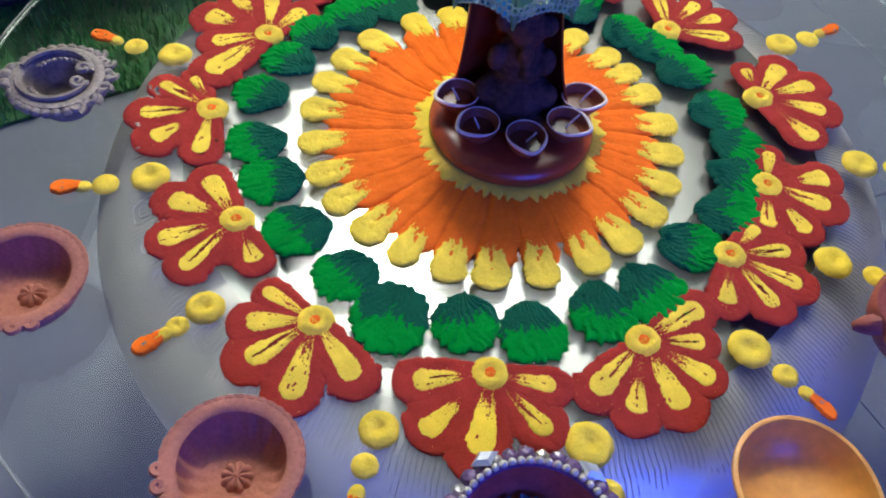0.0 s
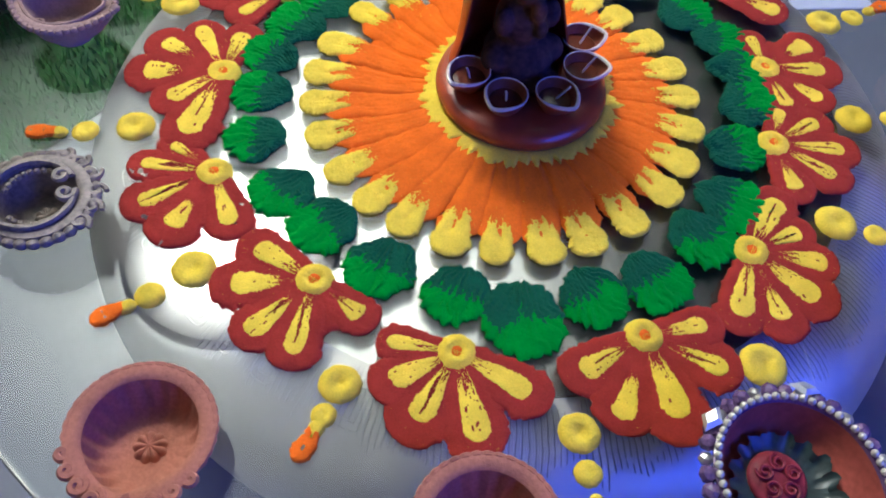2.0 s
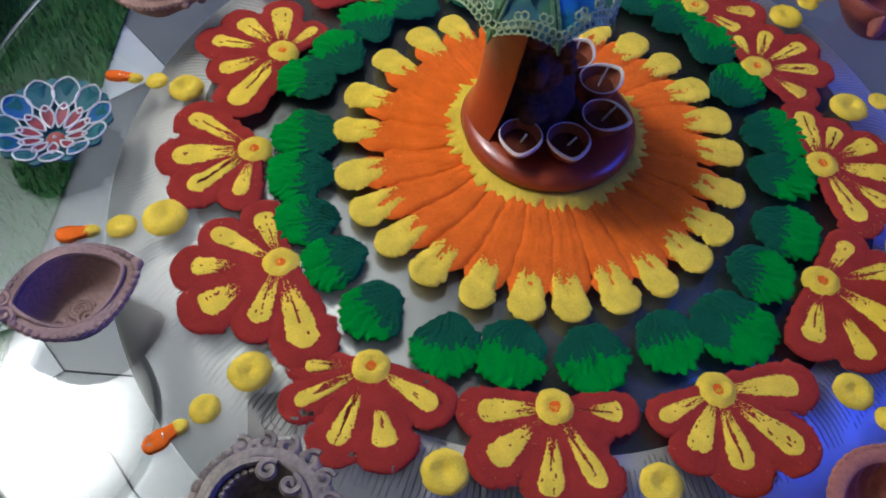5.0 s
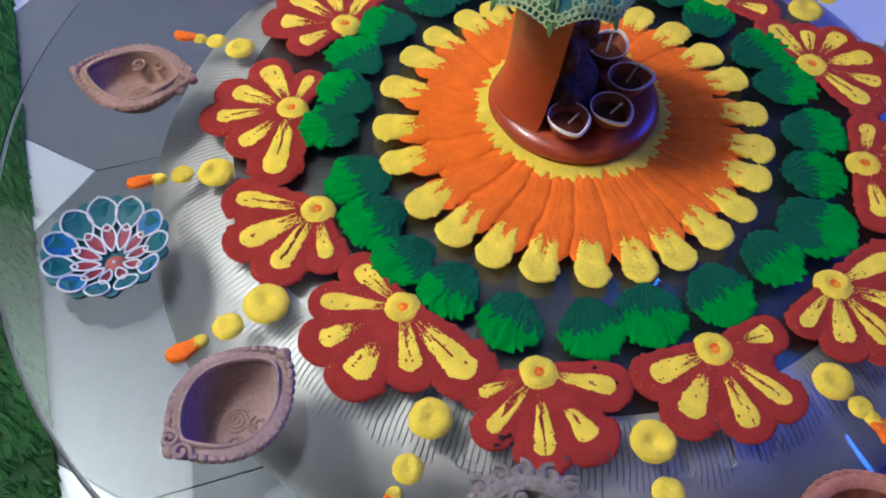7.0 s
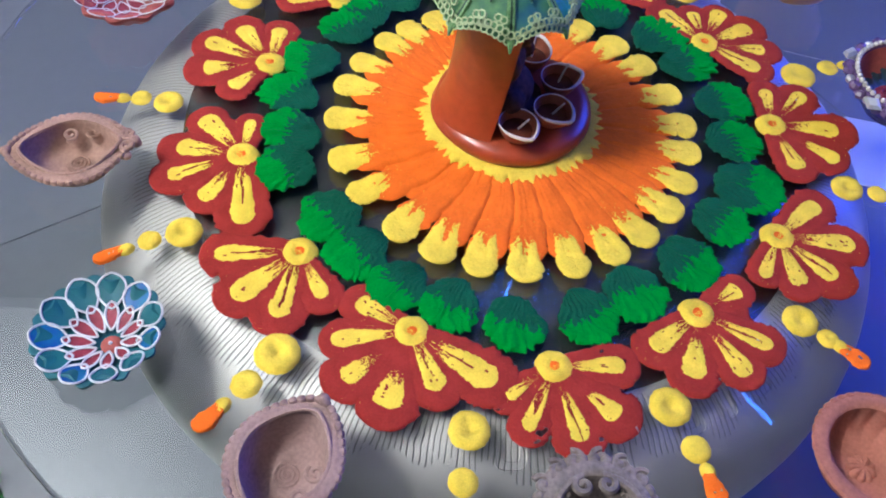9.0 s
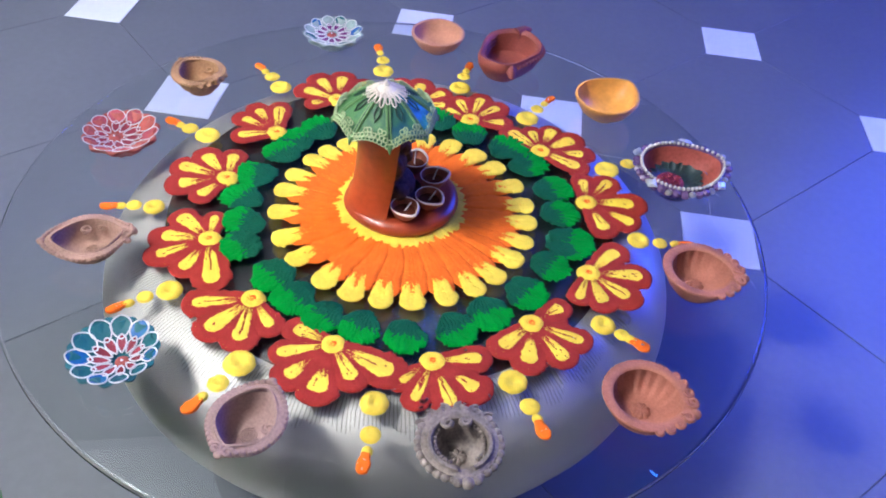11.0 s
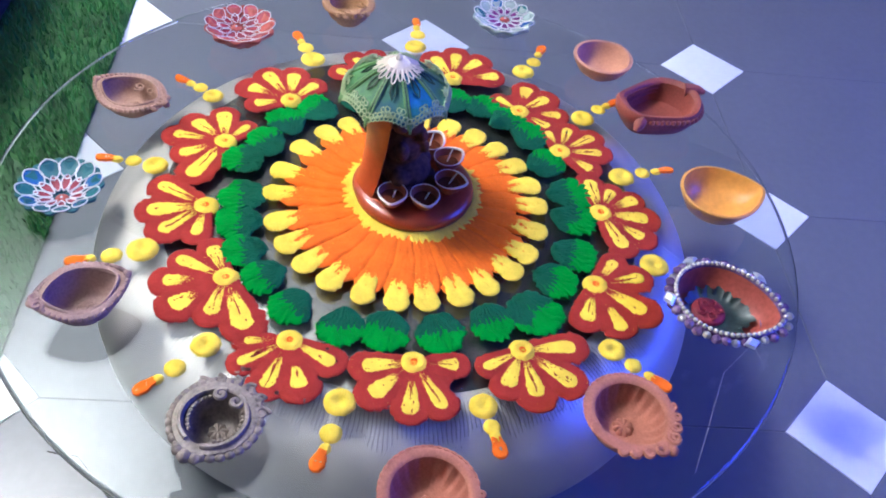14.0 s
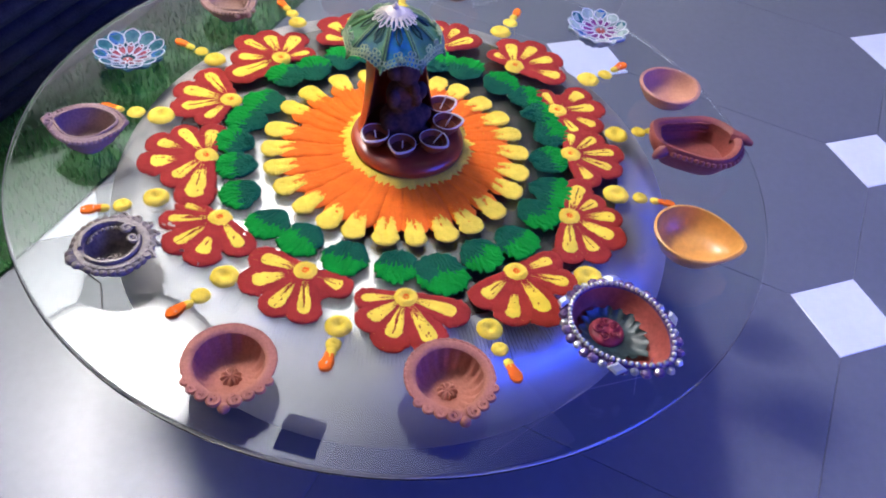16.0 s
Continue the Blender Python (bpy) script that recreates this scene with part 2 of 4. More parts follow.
def glass_material():
    m = bpy.data.materials.new("clear_table_glass")
    m.use_nodes = True
    p = m.node_tree.nodes["Principled BSDF"]
    p.inputs["Base Color"].default_value = (0.96, 0.99, 0.98, 1)
    p.inputs["Transmission Weight"].default_value = 1.0
    p.inputs["Roughness"].default_value = 0.0
    p.inputs["IOR"].default_value = 1.5
    return m


def glow(name, colour, strength):
    m = bpy.data.materials.new(name)
    m.use_nodes = True
    p = m.node_tree.nodes["Principled BSDF"]
    p.inputs["Base Color"].default_value = (0.8, 0.8, 0.8, 1)
    p.inputs["Emission Color"].default_value = (*colour, 1)
    p.inputs["Emission Strength"].default_value = strength
    return m


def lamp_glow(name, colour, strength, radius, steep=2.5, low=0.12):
    """A diffuser with emission fading from its middle, so its reflection ends softly."""
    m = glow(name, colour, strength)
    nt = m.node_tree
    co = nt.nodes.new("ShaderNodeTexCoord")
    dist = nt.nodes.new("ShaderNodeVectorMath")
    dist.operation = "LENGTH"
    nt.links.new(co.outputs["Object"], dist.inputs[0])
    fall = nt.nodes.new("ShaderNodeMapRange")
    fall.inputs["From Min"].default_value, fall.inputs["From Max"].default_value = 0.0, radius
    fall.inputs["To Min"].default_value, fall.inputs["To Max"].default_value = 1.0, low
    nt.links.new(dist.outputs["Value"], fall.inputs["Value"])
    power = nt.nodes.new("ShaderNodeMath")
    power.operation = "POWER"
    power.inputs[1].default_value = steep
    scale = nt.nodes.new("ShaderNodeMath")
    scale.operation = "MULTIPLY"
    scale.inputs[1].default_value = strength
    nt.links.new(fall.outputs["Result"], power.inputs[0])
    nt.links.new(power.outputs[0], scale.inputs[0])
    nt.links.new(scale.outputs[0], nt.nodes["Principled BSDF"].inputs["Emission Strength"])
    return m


def steel_material():
    """Brushed steel with a band of fine radial strokes near the shoulder."""
    m = mat("brushed_steel", (0.55, 0.515, 0.48), rough=0.3, metal=1.0, vary=0.03, scale=300, coarse=20)
    nt = m.node_tree
    p = nt.nodes["Principled BSDF"]
    co = nt.nodes.new("ShaderNodeTexCoord")
    sep = nt.nodes.new("ShaderNodeSeparateXYZ")
    nt.links.new(co.outputs["Object"], sep.inputs[0])

    def node(op, a, b=None):
        n = nt.nodes.new("ShaderNodeMath")
        n.operation = op
        for i, v in enumerate((a, b)):
            if v is None:
                continue
            if isinstance(v, (int, float)):
                n.inputs[i].default_value = v
            else:
                nt.links.new(v, n.inputs[i])
        return n.outputs[0]

    x, y = sep.outputs[0], sep.outputs[1]
    r = node("SQRT", node("ADD", node("MULTIPLY", x, x), node("MULTIPLY", y, y)))
    a = node("ARCTAN2", y, x)
    wob = nt.nodes.new("ShaderNodeTexNoise")
    wob.inputs["Scale"].default_value = 30
    nt.links.new(co.outputs["Object"], wob.inputs["Vector"])
    wave = node("SINE", node("ADD", node("MULTIPLY", a, 230.0), node("MULTIPLY", wob.outputs["Fac"], 5.0)))
    line = node("POWER", node("ABSOLUTE", wave), 22.0)
    ragged = nt.nodes.new("ShaderNodeTexNoise")
    ragged.inputs["Scale"].default_value = 55
    nt.links.new(co.outputs["Object"], ragged.inputs["Vector"])
    shift = node("MULTIPLY", node("SUBTRACT", ragged.outputs["Fac"], 0.5), 0.05)
    inner = node("GREATER_THAN", node("ADD", r, shift), 0.292)
    outer = node("LESS_THAN", node("ADD", r, shift), 0.332)
    band = node("MULTIPLY", line, node("MULTIPLY", inner, outer))
    b = nt.nodes.new("ShaderNodeBump")
    b.inputs["Strength"].default_value = 1.0
    b.inputs["Distance"].default_value = 0.0006
    b.invert = True
    nt.links.new(band, b.inputs["Height"])
    nt.links.new(b.outputs["Normal"], p.inputs["Normal"])
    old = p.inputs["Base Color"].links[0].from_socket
    # Strokes also darkened in the base colour, to strengthen the engraved lines.
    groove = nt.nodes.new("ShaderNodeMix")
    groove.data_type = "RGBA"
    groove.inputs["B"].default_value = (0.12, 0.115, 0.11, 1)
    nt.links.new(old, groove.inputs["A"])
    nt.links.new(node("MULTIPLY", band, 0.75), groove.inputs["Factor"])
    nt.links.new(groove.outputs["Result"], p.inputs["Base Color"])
    streak = nt.nodes.new("ShaderNodeTexNoise")
    streak.inputs["Scale"].default_value = 40
    nt.links.new(co.outputs["Object"], streak.inputs["Vector"])
    ro = nt.nodes.new("ShaderNodeMapRange")
    ro.inputs["To Min"].default_value, ro.inputs["To Max"].default_value = 0.47, 0.57
    nt.links.new(streak.outputs["Fac"], ro.inputs["Value"])
    nt.links.new(node("ADD", ro.outputs["Result"], node("MULTIPLY", node("LESS_THAN", r, 0.285), -0.3)), p.inputs["Roughness"])
    return m


GLASS = glass_material()
STEEL = steel_material()
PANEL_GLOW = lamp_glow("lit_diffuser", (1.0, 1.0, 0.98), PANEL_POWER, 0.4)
FILL_GLOW = lamp_glow("fill_diffuser", (1.0, 0.97, 0.93), FILL_POWER, 0.45)
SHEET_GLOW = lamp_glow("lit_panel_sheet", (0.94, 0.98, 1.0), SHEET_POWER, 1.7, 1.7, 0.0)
BLUE_GLOW = glow("lit_blue_led", (0.03, 0.2, 1.0), 30.0)

# ---- the room ----
ROOM = (-3.2, 3.6, -3.4, 3.2)
x0, x1, y0, y1 = ROOM
solid("ceiling", Build().box(x0, x1, y0, y1, CEIL, CEIL + 0.1), CEILING, "plain dark grey painted ceiling over the room", "ceiling", kind="structure", smooth=False)
# Walls are out of view, added; west and north pale to brighten reflections.
for nm, box in (("wall_west", (x0 - 0.15, x0, y0 - 0.15, y1 + 0.15)), ("wall_east", (x1, x1 + 0.15, y0 - 0.15, y1 + 0.15)),
                ("wall_south", (x0, x1, y0 - 0.15, y0)), ("wall_north", (x0, x1, y1, y1 + 0.15))):
    solid(nm, Build().box(*box, 0.0, CEIL), LIGHT_WALL if nm in ("wall_west", "wall_north") else WALL, "plain off-white wall out of view, pale to bounce light" if nm in ("wall_west", "wall_north") else "plain grey painted wall", "wall", kind="structure", smooth=False)
floor = solid("floor", Build().box(x0, x1, y0, y1, -0.06, -0.003), GROUT, "grey glossy tiled floor with white corner inserts", "floor", kind="structure", smooth=False)

# ceiling lamps
def ceiling_light(x, y, r, material, drop=0.0):
    """A round lamp: rim and glowing bowl."""
    disc = thing("ceiling_light", pose(x, y, CEIL - 0.06 - drop), "round white ceiling light out of view, switched on", "ceiling light", "ceiling lights")
    part("rim", Build().lathe([(r, 0.06), (r + 0.02, 0.055), (r + 0.022, 0.02), (r + 0.01, 0.008), (r, 0.012)], 64), WHITE_PAINT, disc)
    part("diffuser", Build().lathe([(0.0, 0.0), (r * 0.6, 0.003), (r * 0.9, 0.009), (r, 0.014)], 64), material, disc, "glowing white diffuser")


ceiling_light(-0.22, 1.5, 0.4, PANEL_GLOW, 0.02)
# Fill lamp added out of view to brighten the drum's west shoulder.
ceiling_light(-2.45, -1.3, 0.45, FILL_GLOW)
lit_panel = thing("ceiling_panel", pose(-0.1, 1.65, CEIL), "large backlit white ceiling panel, switched on", "ceiling panel")
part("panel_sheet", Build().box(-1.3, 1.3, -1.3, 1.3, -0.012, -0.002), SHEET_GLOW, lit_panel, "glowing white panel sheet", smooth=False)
for a in range(4):
    part("frame_bar", Build().box(-1.34, 1.3, 1.3, 1.34, -0.018, -0.001), WHITE_PAINT, lit_panel, smooth=False, m=pose(0, 0, 0, 0, 0, 90 * a))
vent = thing("ceiling_vent", pose(0.29, 0.89, CEIL - 0.012, 0, 0, 42), "small square dark ceiling vent with slats", "ceiling vent")
part("backing", Build().box(-0.085, 0.085, -0.085, 0.085, -0.004, 0.0), WIRE, vent, smooth=False)
for k in range(6):
    part("slat", Build().box(-0.078, 0.078, -0.006, 0.006, -0.012, -0.004), GROUT, vent, smooth=False, m=pose(0, -0.065 + 0.026 * k, 0))
for p, q in (((0.72, -1.32), (0.97, -1.15)), ((1.22, -0.34), (1.48, -0.45))):
    strip = thing("led_strip", Matrix.Translation((p[0], p[1], CEIL - 0.02)), "thin blue LED light strip on the ceiling", "led strip", "blue LED strips")
    d = Vector((q[0] - p[0], q[1] - p[1], 0))
    part("tube", Build().tube([(0, 0, 0), d * 0.5, d], 0.006, 8), BLUE_GLOW, strip, "glowing blue tube")
    part("channel", Build().tube([(0, 0, 0.012), d + Vector((0, 0, 0.012))], 0.007, 6), WHITE_PAINT, strip)

# table: glass top on a steel drum
GC = Vector((0.0215, 0.0155, 0))
GR, GT = 0.475, 0.008
table = thing("glass_table", Matrix.Translation((GC.x, GC.y, 0)), "round clear glass table top on a steel drum base", "table")
gp = [(0, H), (GR - 0.02, H), (GR - 0.0045, H), (GR - 0.004, H), (GR - 0.001, H - 0.0012), (GR, H - 0.004), (GR, H - GT + 0.003), (GR - 0.003, H - GT), (GR - 0.0035, H - GT), (GR - 0.02, H - GT), (0, H - GT)]
top = part("glass_top", Build().lathe(gp, 160), GLASS, table, "clear round glass top with a polished edge")
top.visible_shadow = False
drum_profile = [(0.0, H - 0.0125), (0.15, H - 0.0125), (0.27, H - 0.0135)]
drum_profile += [(0.285 + 0.088 * math.sin(a), H - 0.105 + 0.09 * math.cos(a)) for a in np.linspace(0.05, 1.5, 14)]
drum_profile += [(0.372, H - 0.125), (0.36, H - 0.155), (0.33, H - 0.195), (0.285, 0.1), (0.245, 0.06), (0.225, 0.03), (0.225, 0.008), (0.23, 0.0), (0.2, 0.0)]
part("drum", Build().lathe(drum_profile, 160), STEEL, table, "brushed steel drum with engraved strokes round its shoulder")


def on_drum(r, a, lift=0.0003):
    """A point on the rounded shoulder of the drum."""
    t = math.asin(max(0.0, min(1.0, (r - 0.285) / 0.088)))
    return (r * math.cos(a), r * math.sin(a), H - 0.105 + 0.09 * math.cos(t) + lift)


# raised outlines pressed into the shoulder of the drum
for start in (178, 203, 227.5):
    for k in range(3):
        mid_a, half_a, r0, r1 = radians(start + 6.2 * k), (0.036, 0.022, 0.03)[k], 0.302, 0.33
        for inset in (0.0, 0.36):
            loop = []
            for i in range(33):
                t = i / 32 * TAU
                c, d = math.copysign(abs(math.cos(t)) ** 0.5, math.cos(t)), math.copysign(abs(math.sin(t)) ** 0.5, math.sin(t))
                loop.append(on_drum((r0 + r1) / 2 + (r1 - r0) / 2 * (1 - inset) * c, mid_a + half_a * (1 - inset * 1.2) * d))
            part("embossed_outline", Build().tube(loop, 0.0007, 5), STEEL, table)

# ---- powder drawing on the glass ----
def teardrop(u, tip=0.7):
    """Half width along a petal, 0 to 1: narrow at its root, round at its end."""
    rise = np.clip(u / tip, 0, 1) ** 0.75
    fall = np.sqrt(np.clip(1 - (np.clip(u - tip, 0, 1) / (1 - tip)) ** 2, 0, 1))
    return np.where(u < tip, rise, fall)


def petal(length, width, height, seed, base=0.0, root=0.16, groove=0.0, ragged=0.25, streaks=0.0, tip=0.7, bend=0.0, rows=52, cols=27, scrape=None, fade=0.0, lines=0.08, fray=0.0, lift=0.0, dome=6.0, dust=None):
    """A heap of powder shaped like a petal along +x. groove: how deep a finger has drawn along it; streaks: bare lines near its root."""
    u, v = np.meshgrid(np.linspace(0, 1, rows), np.linspace(-1, 1, cols), indexing="ij")
    w = width * np.where(u < tip, root + (1 - root) * teardrop(u, tip), teardrop(u, tip))
    edge = 1 + 0.07 * vnoise(u * 9, np.sign(v) * 3, seed) + 0.06 * vnoise(u * 28, np.sign(v) * 5, seed + 1) + 0.05 * vnoise(u * 61, np.sign(v) * 9, seed + 21)
    x, y = length * u, w * v * edge
    y = y + bend * length * np.sin(u * math.pi)
    body = np.clip(1 - np.abs(v) ** dome, 0, 1) ** 0.6
    ends = np.clip((1 - u) * 14, 0, 1) ** 0.5 * np.clip(u * 8 + 0.25, 0, 1)
    grain = vnoise(x * 700, y * 700, seed + 2) * 0.10 + vnoise(x * 160, y * 260, seed + 3) * 0.12 + vnoise(u * 3.5, v * 9, seed + 22) * lines
    z = height * body * ends * (1 + grain)
    if fade:
        z = z * (1 - 0.75 * np.clip((u - 1 + fade) / fade, 0, 1))
    if groove:
        mid = np.exp(-((v - 0.25 * vnoise(u * 4, 0.5, seed + 7)) / 0.28) ** 2) * np.clip(1.25 - u * 1.25, 0, 1)
        z = z - height * groove * mid * (1.0 + 0.7 * vnoise(u * 14, v * 6, seed + 4))
    z = z + lift * np.clip(1 - u / 0.7, 0, 1)
    keep = np.ones_like(u, bool)
    if fray:
        keep &= u > fray * (0.5 + 0.9 * vnoise(0.5 + 0 * u, v * 4.5, seed + 31) + 0.4 * vnoise(u * 12, v * 11, seed + 32))
    if streaks:
        s = vnoise(u * 5, v * 7, seed + 5) + 0.5 * vnoise(u * 22, v * 16, seed + 6)
        keep = ~((s > 1.05 - streaks * (1.15 - u * 1.1)) & (np.abs(v) < 0.8))
    if dust:
        a, b = dust
        cloud = 0.5 + 0.5 * vnoise(x * 2600 + 0.37, y * 2600 + 0.61, seed + 41) + 0.35 * vnoise(u * 6, v * 5, seed + 42)
        keep &= cloud < 0.12 + 1.05 * np.clip((u - a) / (b - a), 0, 1) + 0.5 * np.clip((u - b) * 8, 0, 1)
    if scrape:
        a, b, bare = scrape
        line = 0.0012 * vnoise(x * 60, 0.5, 3) + bend * length * np.sin(u * math.pi)
        hole = bare * np.clip((x - a) / 0.006, 0, 1) * np.clip((b - x) / 0.012, 0, 1) * (0.75 + 0.6 * vnoise(x * 240, np.sign(y) * 2, seed + 11) + 0.35 * vnoise(x * 700, y * 500, seed + 12))
        keep &= np.abs(y - line) > hole
    keep &= z > -0.0001 if base == 0 else z > -height * 0.4
    return Build().grid(x, y, np.maximum(z, -0.0006) + base + 0.0003, keep)


def heap(radius, height, seed, dimple=0.0, squash=1.0, base=0.0, rows=12, cols=44, flat=2.6):
    """A round heap of powder, with a finger dimple in its middle."""
    r, a = np.meshgrid(np.linspace(0, 1, rows), np.arange(cols) * TAU / cols, indexing="ij")
    wob = 1 + 0.028 * vnoise(np.cos(a) * 2 + 5, np.sin(a) * 2, seed) + 0.035 * vnoise(np.cos(a) * 9, np.sin(a) * 9, seed + 1)
    x, y = radius * r * wob * np.cos(a), radius * r * wob * np.sin(a) * squash
    z = height * np.clip(1 - r ** flat, 0, 1) ** 0.7 * (1 + 0.09 * vnoise(x * 500, y * 500, seed + 2) + 0.06 * vnoise(x * 150, y * 150, seed + 3))
    z = z - height * dimple * np.exp(-((r / 0.36) ** 2))
    return Build().grid(x, y, z + base + 0.0003, wrap=True)


rng = random.Random(7)
FH = 0.0024  # height of the red heaps
grains = {"red": [], "yellow": [], "orange": [], "green": []}


def at(x, y, turn=0.0, z=H):
    return pose(x, y, z, 0, 0, turn)


def flower_bed(petals, seed, thin):
    """The low red layer that joins the petals of a flower near their roots."""
    turns = [t for _, t in petals]
    n = 90
    u, a = np.meshgrid(np.linspace(0.02, 1, 26), np.radians(np.linspace(min(turns) - 14, max(turns) + 14, n)), indexing="ij")
    reach = np.interp(np.degrees(a), turns, [q for q, _ in petals]) * (0.66 + 0.05 * vnoise(a * 9, 0.5, seed))
    x, y = u * reach * np.cos(a), u * reach * np.sin(a)
    z = FH * 0.8 * np.clip((1 - u) * 12, 0, 1) ** 0.6 * (1 + 0.1 * vnoise(x * 300, y * 300, seed + 1) + 0.12 * vnoise(a * 22, u * 3, seed + 2))
    keep = vnoise(a * 16, u * 3, seed + 5) + 0.6 * vnoise(x * 420, y * 420, seed + 6) < 1.25 - 0.75 * max(0.0, thin - 0.5)
    return Build().grid(x, y, z + 0.0002, keep)


def red_flower(x, y, petals, seed, thin=0.45):
    """petals: (length, degrees from the outward way) of each petal."""
    out = math.degrees(math.atan2(y, x))
    f = thing("powder_flower", at(x, y, out), "red powder flower with yellow strokes drawn on the glass", "rangoli flower", "red powder flowers")
    part("petal_bed", flower_bed(petals, seed, thin), RED, f)
    for k, (length, turn) in enumerate(petals):
        near = min([abs(turn - t2) for j, (_, t2) in enumerate(petals) if j != k] or [40])
        width = length * min(0.29, max(0.2, math.tan(radians(near * 0.47))))
        m = pose(0, 0, 0.00012 * k, 0, 0, turn)
        s = seed * 31 + k * 7
        bare = rng.choice((0.0, 0.0, 0.0004, 0.0008, 0.0012)) * (0.5 + thin)
        cutting = (length * rng.uniform(0.2, 0.3), length * rng.uniform(0.55, 0.74), bare)
        p = part("petal", petal(length, width, FH * rng.uniform(0.9, 1.1), s, scrape=cutting, streaks=max(0.0, thin - 0.68) * rng.uniform(0.3, 0.9), tip=0.72, root=0.4), RED, f, m=m)
        reach, first = rng.uniform(0.76, 0.88), rng.choice((0.12, 0.16, 0.2, 0.28, 0.4))
        stroke = petal(length * (reach - first), width * rng.uniform(0.36, 0.5), 0.0011, s + 90, base=FH * 0.9, dome=4.0, dust=(-0.05, rng.uniform(0.3, 0.7)), scrape=(cutting[0] - length * first, cutting[1] - length * first, bare * 1.35), groove=rng.uniform(0.3, 0.8), streaks=thin * rng.uniform(0.1, 0.7), tip=0.8, root=0.25, rows=74, cols=27)
        part("stroke", stroke, YELLOW, p, "yellow powder stroke", m=pose(length * first, 0, 0))
        for _ in range(60):
            a, d = radians(out + turn + rng.gauss(0, 7)), length * rng.uniform(0.1, 0.95)
            grains["yellow"].append((x + d * math.cos(a), y + d * math.sin(a), FH * rng.uniform(0.9, 1.08)))
        for _ in range(70):
            a, d = radians(out + turn + rng.gauss(0, 1.6)), length * rng.uniform(0.2, 0.75)
            grains["yellow"].append((x + d * math.cos(a), y + d * math.sin(a), rng.choice((0.0, FH * 0.7))))
        for _ in range(26):
            a, d = radians(out + turn + rng.gauss(0, 16)), length * rng.uniform(0.3, 1.1)
            grains["red"].append((x + d * math.cos(a), y + d * math.sin(a), 0.0))
    eye = part("eye", heap(0.0148, 0.0078, seed, dimple=0.75, flat=2.0, rows=18), YELLOW, f, "yellow powder ring", m=pose(0, 0, 0))
    for _ in range(520):
        a, d = radians(out + rng.choice(petals)[1] + rng.gauss(0, 7)), abs(rng.gauss(0.013, 0.012))
        grains["yellow"].append((x + d * math.cos(a), y + d * math.sin(a), FH * rng.uniform(0.85, 1.05) if d > 0.013 else 0.0045))
    part("eye_centre", heap(0.0066, 0.0022, seed + 3, squash=rng.uniform(0.7, 1.0), base=0.0022), ORANGE, eye, "orange powder dot")


def dot_row(spots, seed, size=1.0):
    """A big dot, a small dot and an orange dash, one behind the other."""
    (ax, ay), (bx, by), (cx, cy) = spots
    solid("powder_dot", heap(0.0162 * size * rng.uniform(0.93, 1.06), 0.0052, seed, dimple=0.8, flat=4.0, rows=18), YELLOW, "large round yellow powder dot with a finger dimple", "powder dot", "large yellow dots", m=at(ax, ay, rng.uniform(0, 360)))
    solid("powder_dot", heap(0.0106 * size * rng.uniform(0.92, 1.1), 0.0042, seed + 1, dimple=rng.choice((0.1, 0.35, 0.5))), YELLOW, "small round yellow powder dot", "powder dot", "small yellow dots", m=at(bx, by, rng.uniform(0, 360)))
    turn = math.degrees(math.atan2(cy - by, cx - bx))
    dash = thing("powder_dash", at(cx, cy, turn), "short orange and yellow powder dash", "powder dash", "orange dashes")
    part("yellow_end", heap(0.0072, 0.004, seed + 2, squash=0.8), YELLOW, dash, "yellow powder", m=pose(-0.008, 0.0005, 0))
    part("orange_end", petal(0.026, 0.0072 * rng.uniform(0.8, 1.15), 0.003, seed + 4, root=0.45, tip=0.62, bend=rng.uniform(-0.08, 0.08), streaks=0.3, rows=30, cols=17), ORANGE, dash, "orange powder", m=pose(-0.0085, 0, 0.0006))
    for _ in range(10):
        grains["orange"].append((cx + rng.gauss(0, 0.006), cy + rng.gauss(0, 0.006), 0.0))
        grains["yellow"].append((ax + rng.gauss(0, 0.014), ay + rng.gauss(0, 0.014), 0.0))


FLOWERS = (
    (-0.239, -0.007, ((0.058, -58), (0.068, -28), (0.075, 12), (0.076, 45), (0.066, 90))),
    (-0.192, -0.125, ((0.067, -85), (0.074, -48), (0.072, -6), (0.072, 27), (0.058, 88))),
    (-0.116, -0.210, ((0.056, -90), (0.065, -54), (0.075, -19), (0.078, 22), (0.073, 68))),
    (0.014, -0.239, ((0.071, -81), (0.078, -44), (0.083, -8), (0.072, 42), (0.061, 80))),
    (0.127, -0.199, ((0.077, -72), (0.08, -42), (0.076, -8), (0.068, 28), (0.06, 62), (0.073, 95))),
    (0.204, -0.110, ((0.064, -72), (0.072, -29), (0.075, 4), (0.066, 40), (0.05, 78))),
    (0.247, -0.029, ((0.063, -91), (0.07, -55), (0.073, -13), (0.073, 22), (0.05, 84))),
    (0.258, 0.082, ((0.077, -66), (0.08, -27), (0.08, 6), (0.072, 42), (0.05, 86))),
    (0.178, 0.168, ((0.078, -46), (0.083, -17), (0.077, 10), (0.064, 52))),
    (0.079, 0.229, ((0.064, -78), (0.077, -39), (0.082, -6), (0.08, 28), (0.061, 66))),
    (-0.037, 0.242, ((0.052, -104), (0.071, -58), (0.074, -17), (0.08, 15), (0.07, 54), (0.087, 88))),
    (-0.138, 0.186, ((0.079, -34), (0.079, 6), (0.078, 41), (0.062, 80))),
    (-0.210, 0.098, ((0.063, -98), (0.07, -58), (0.08, -26), (0.082, 8), (0.068, 47), (0.09, 80))),
)
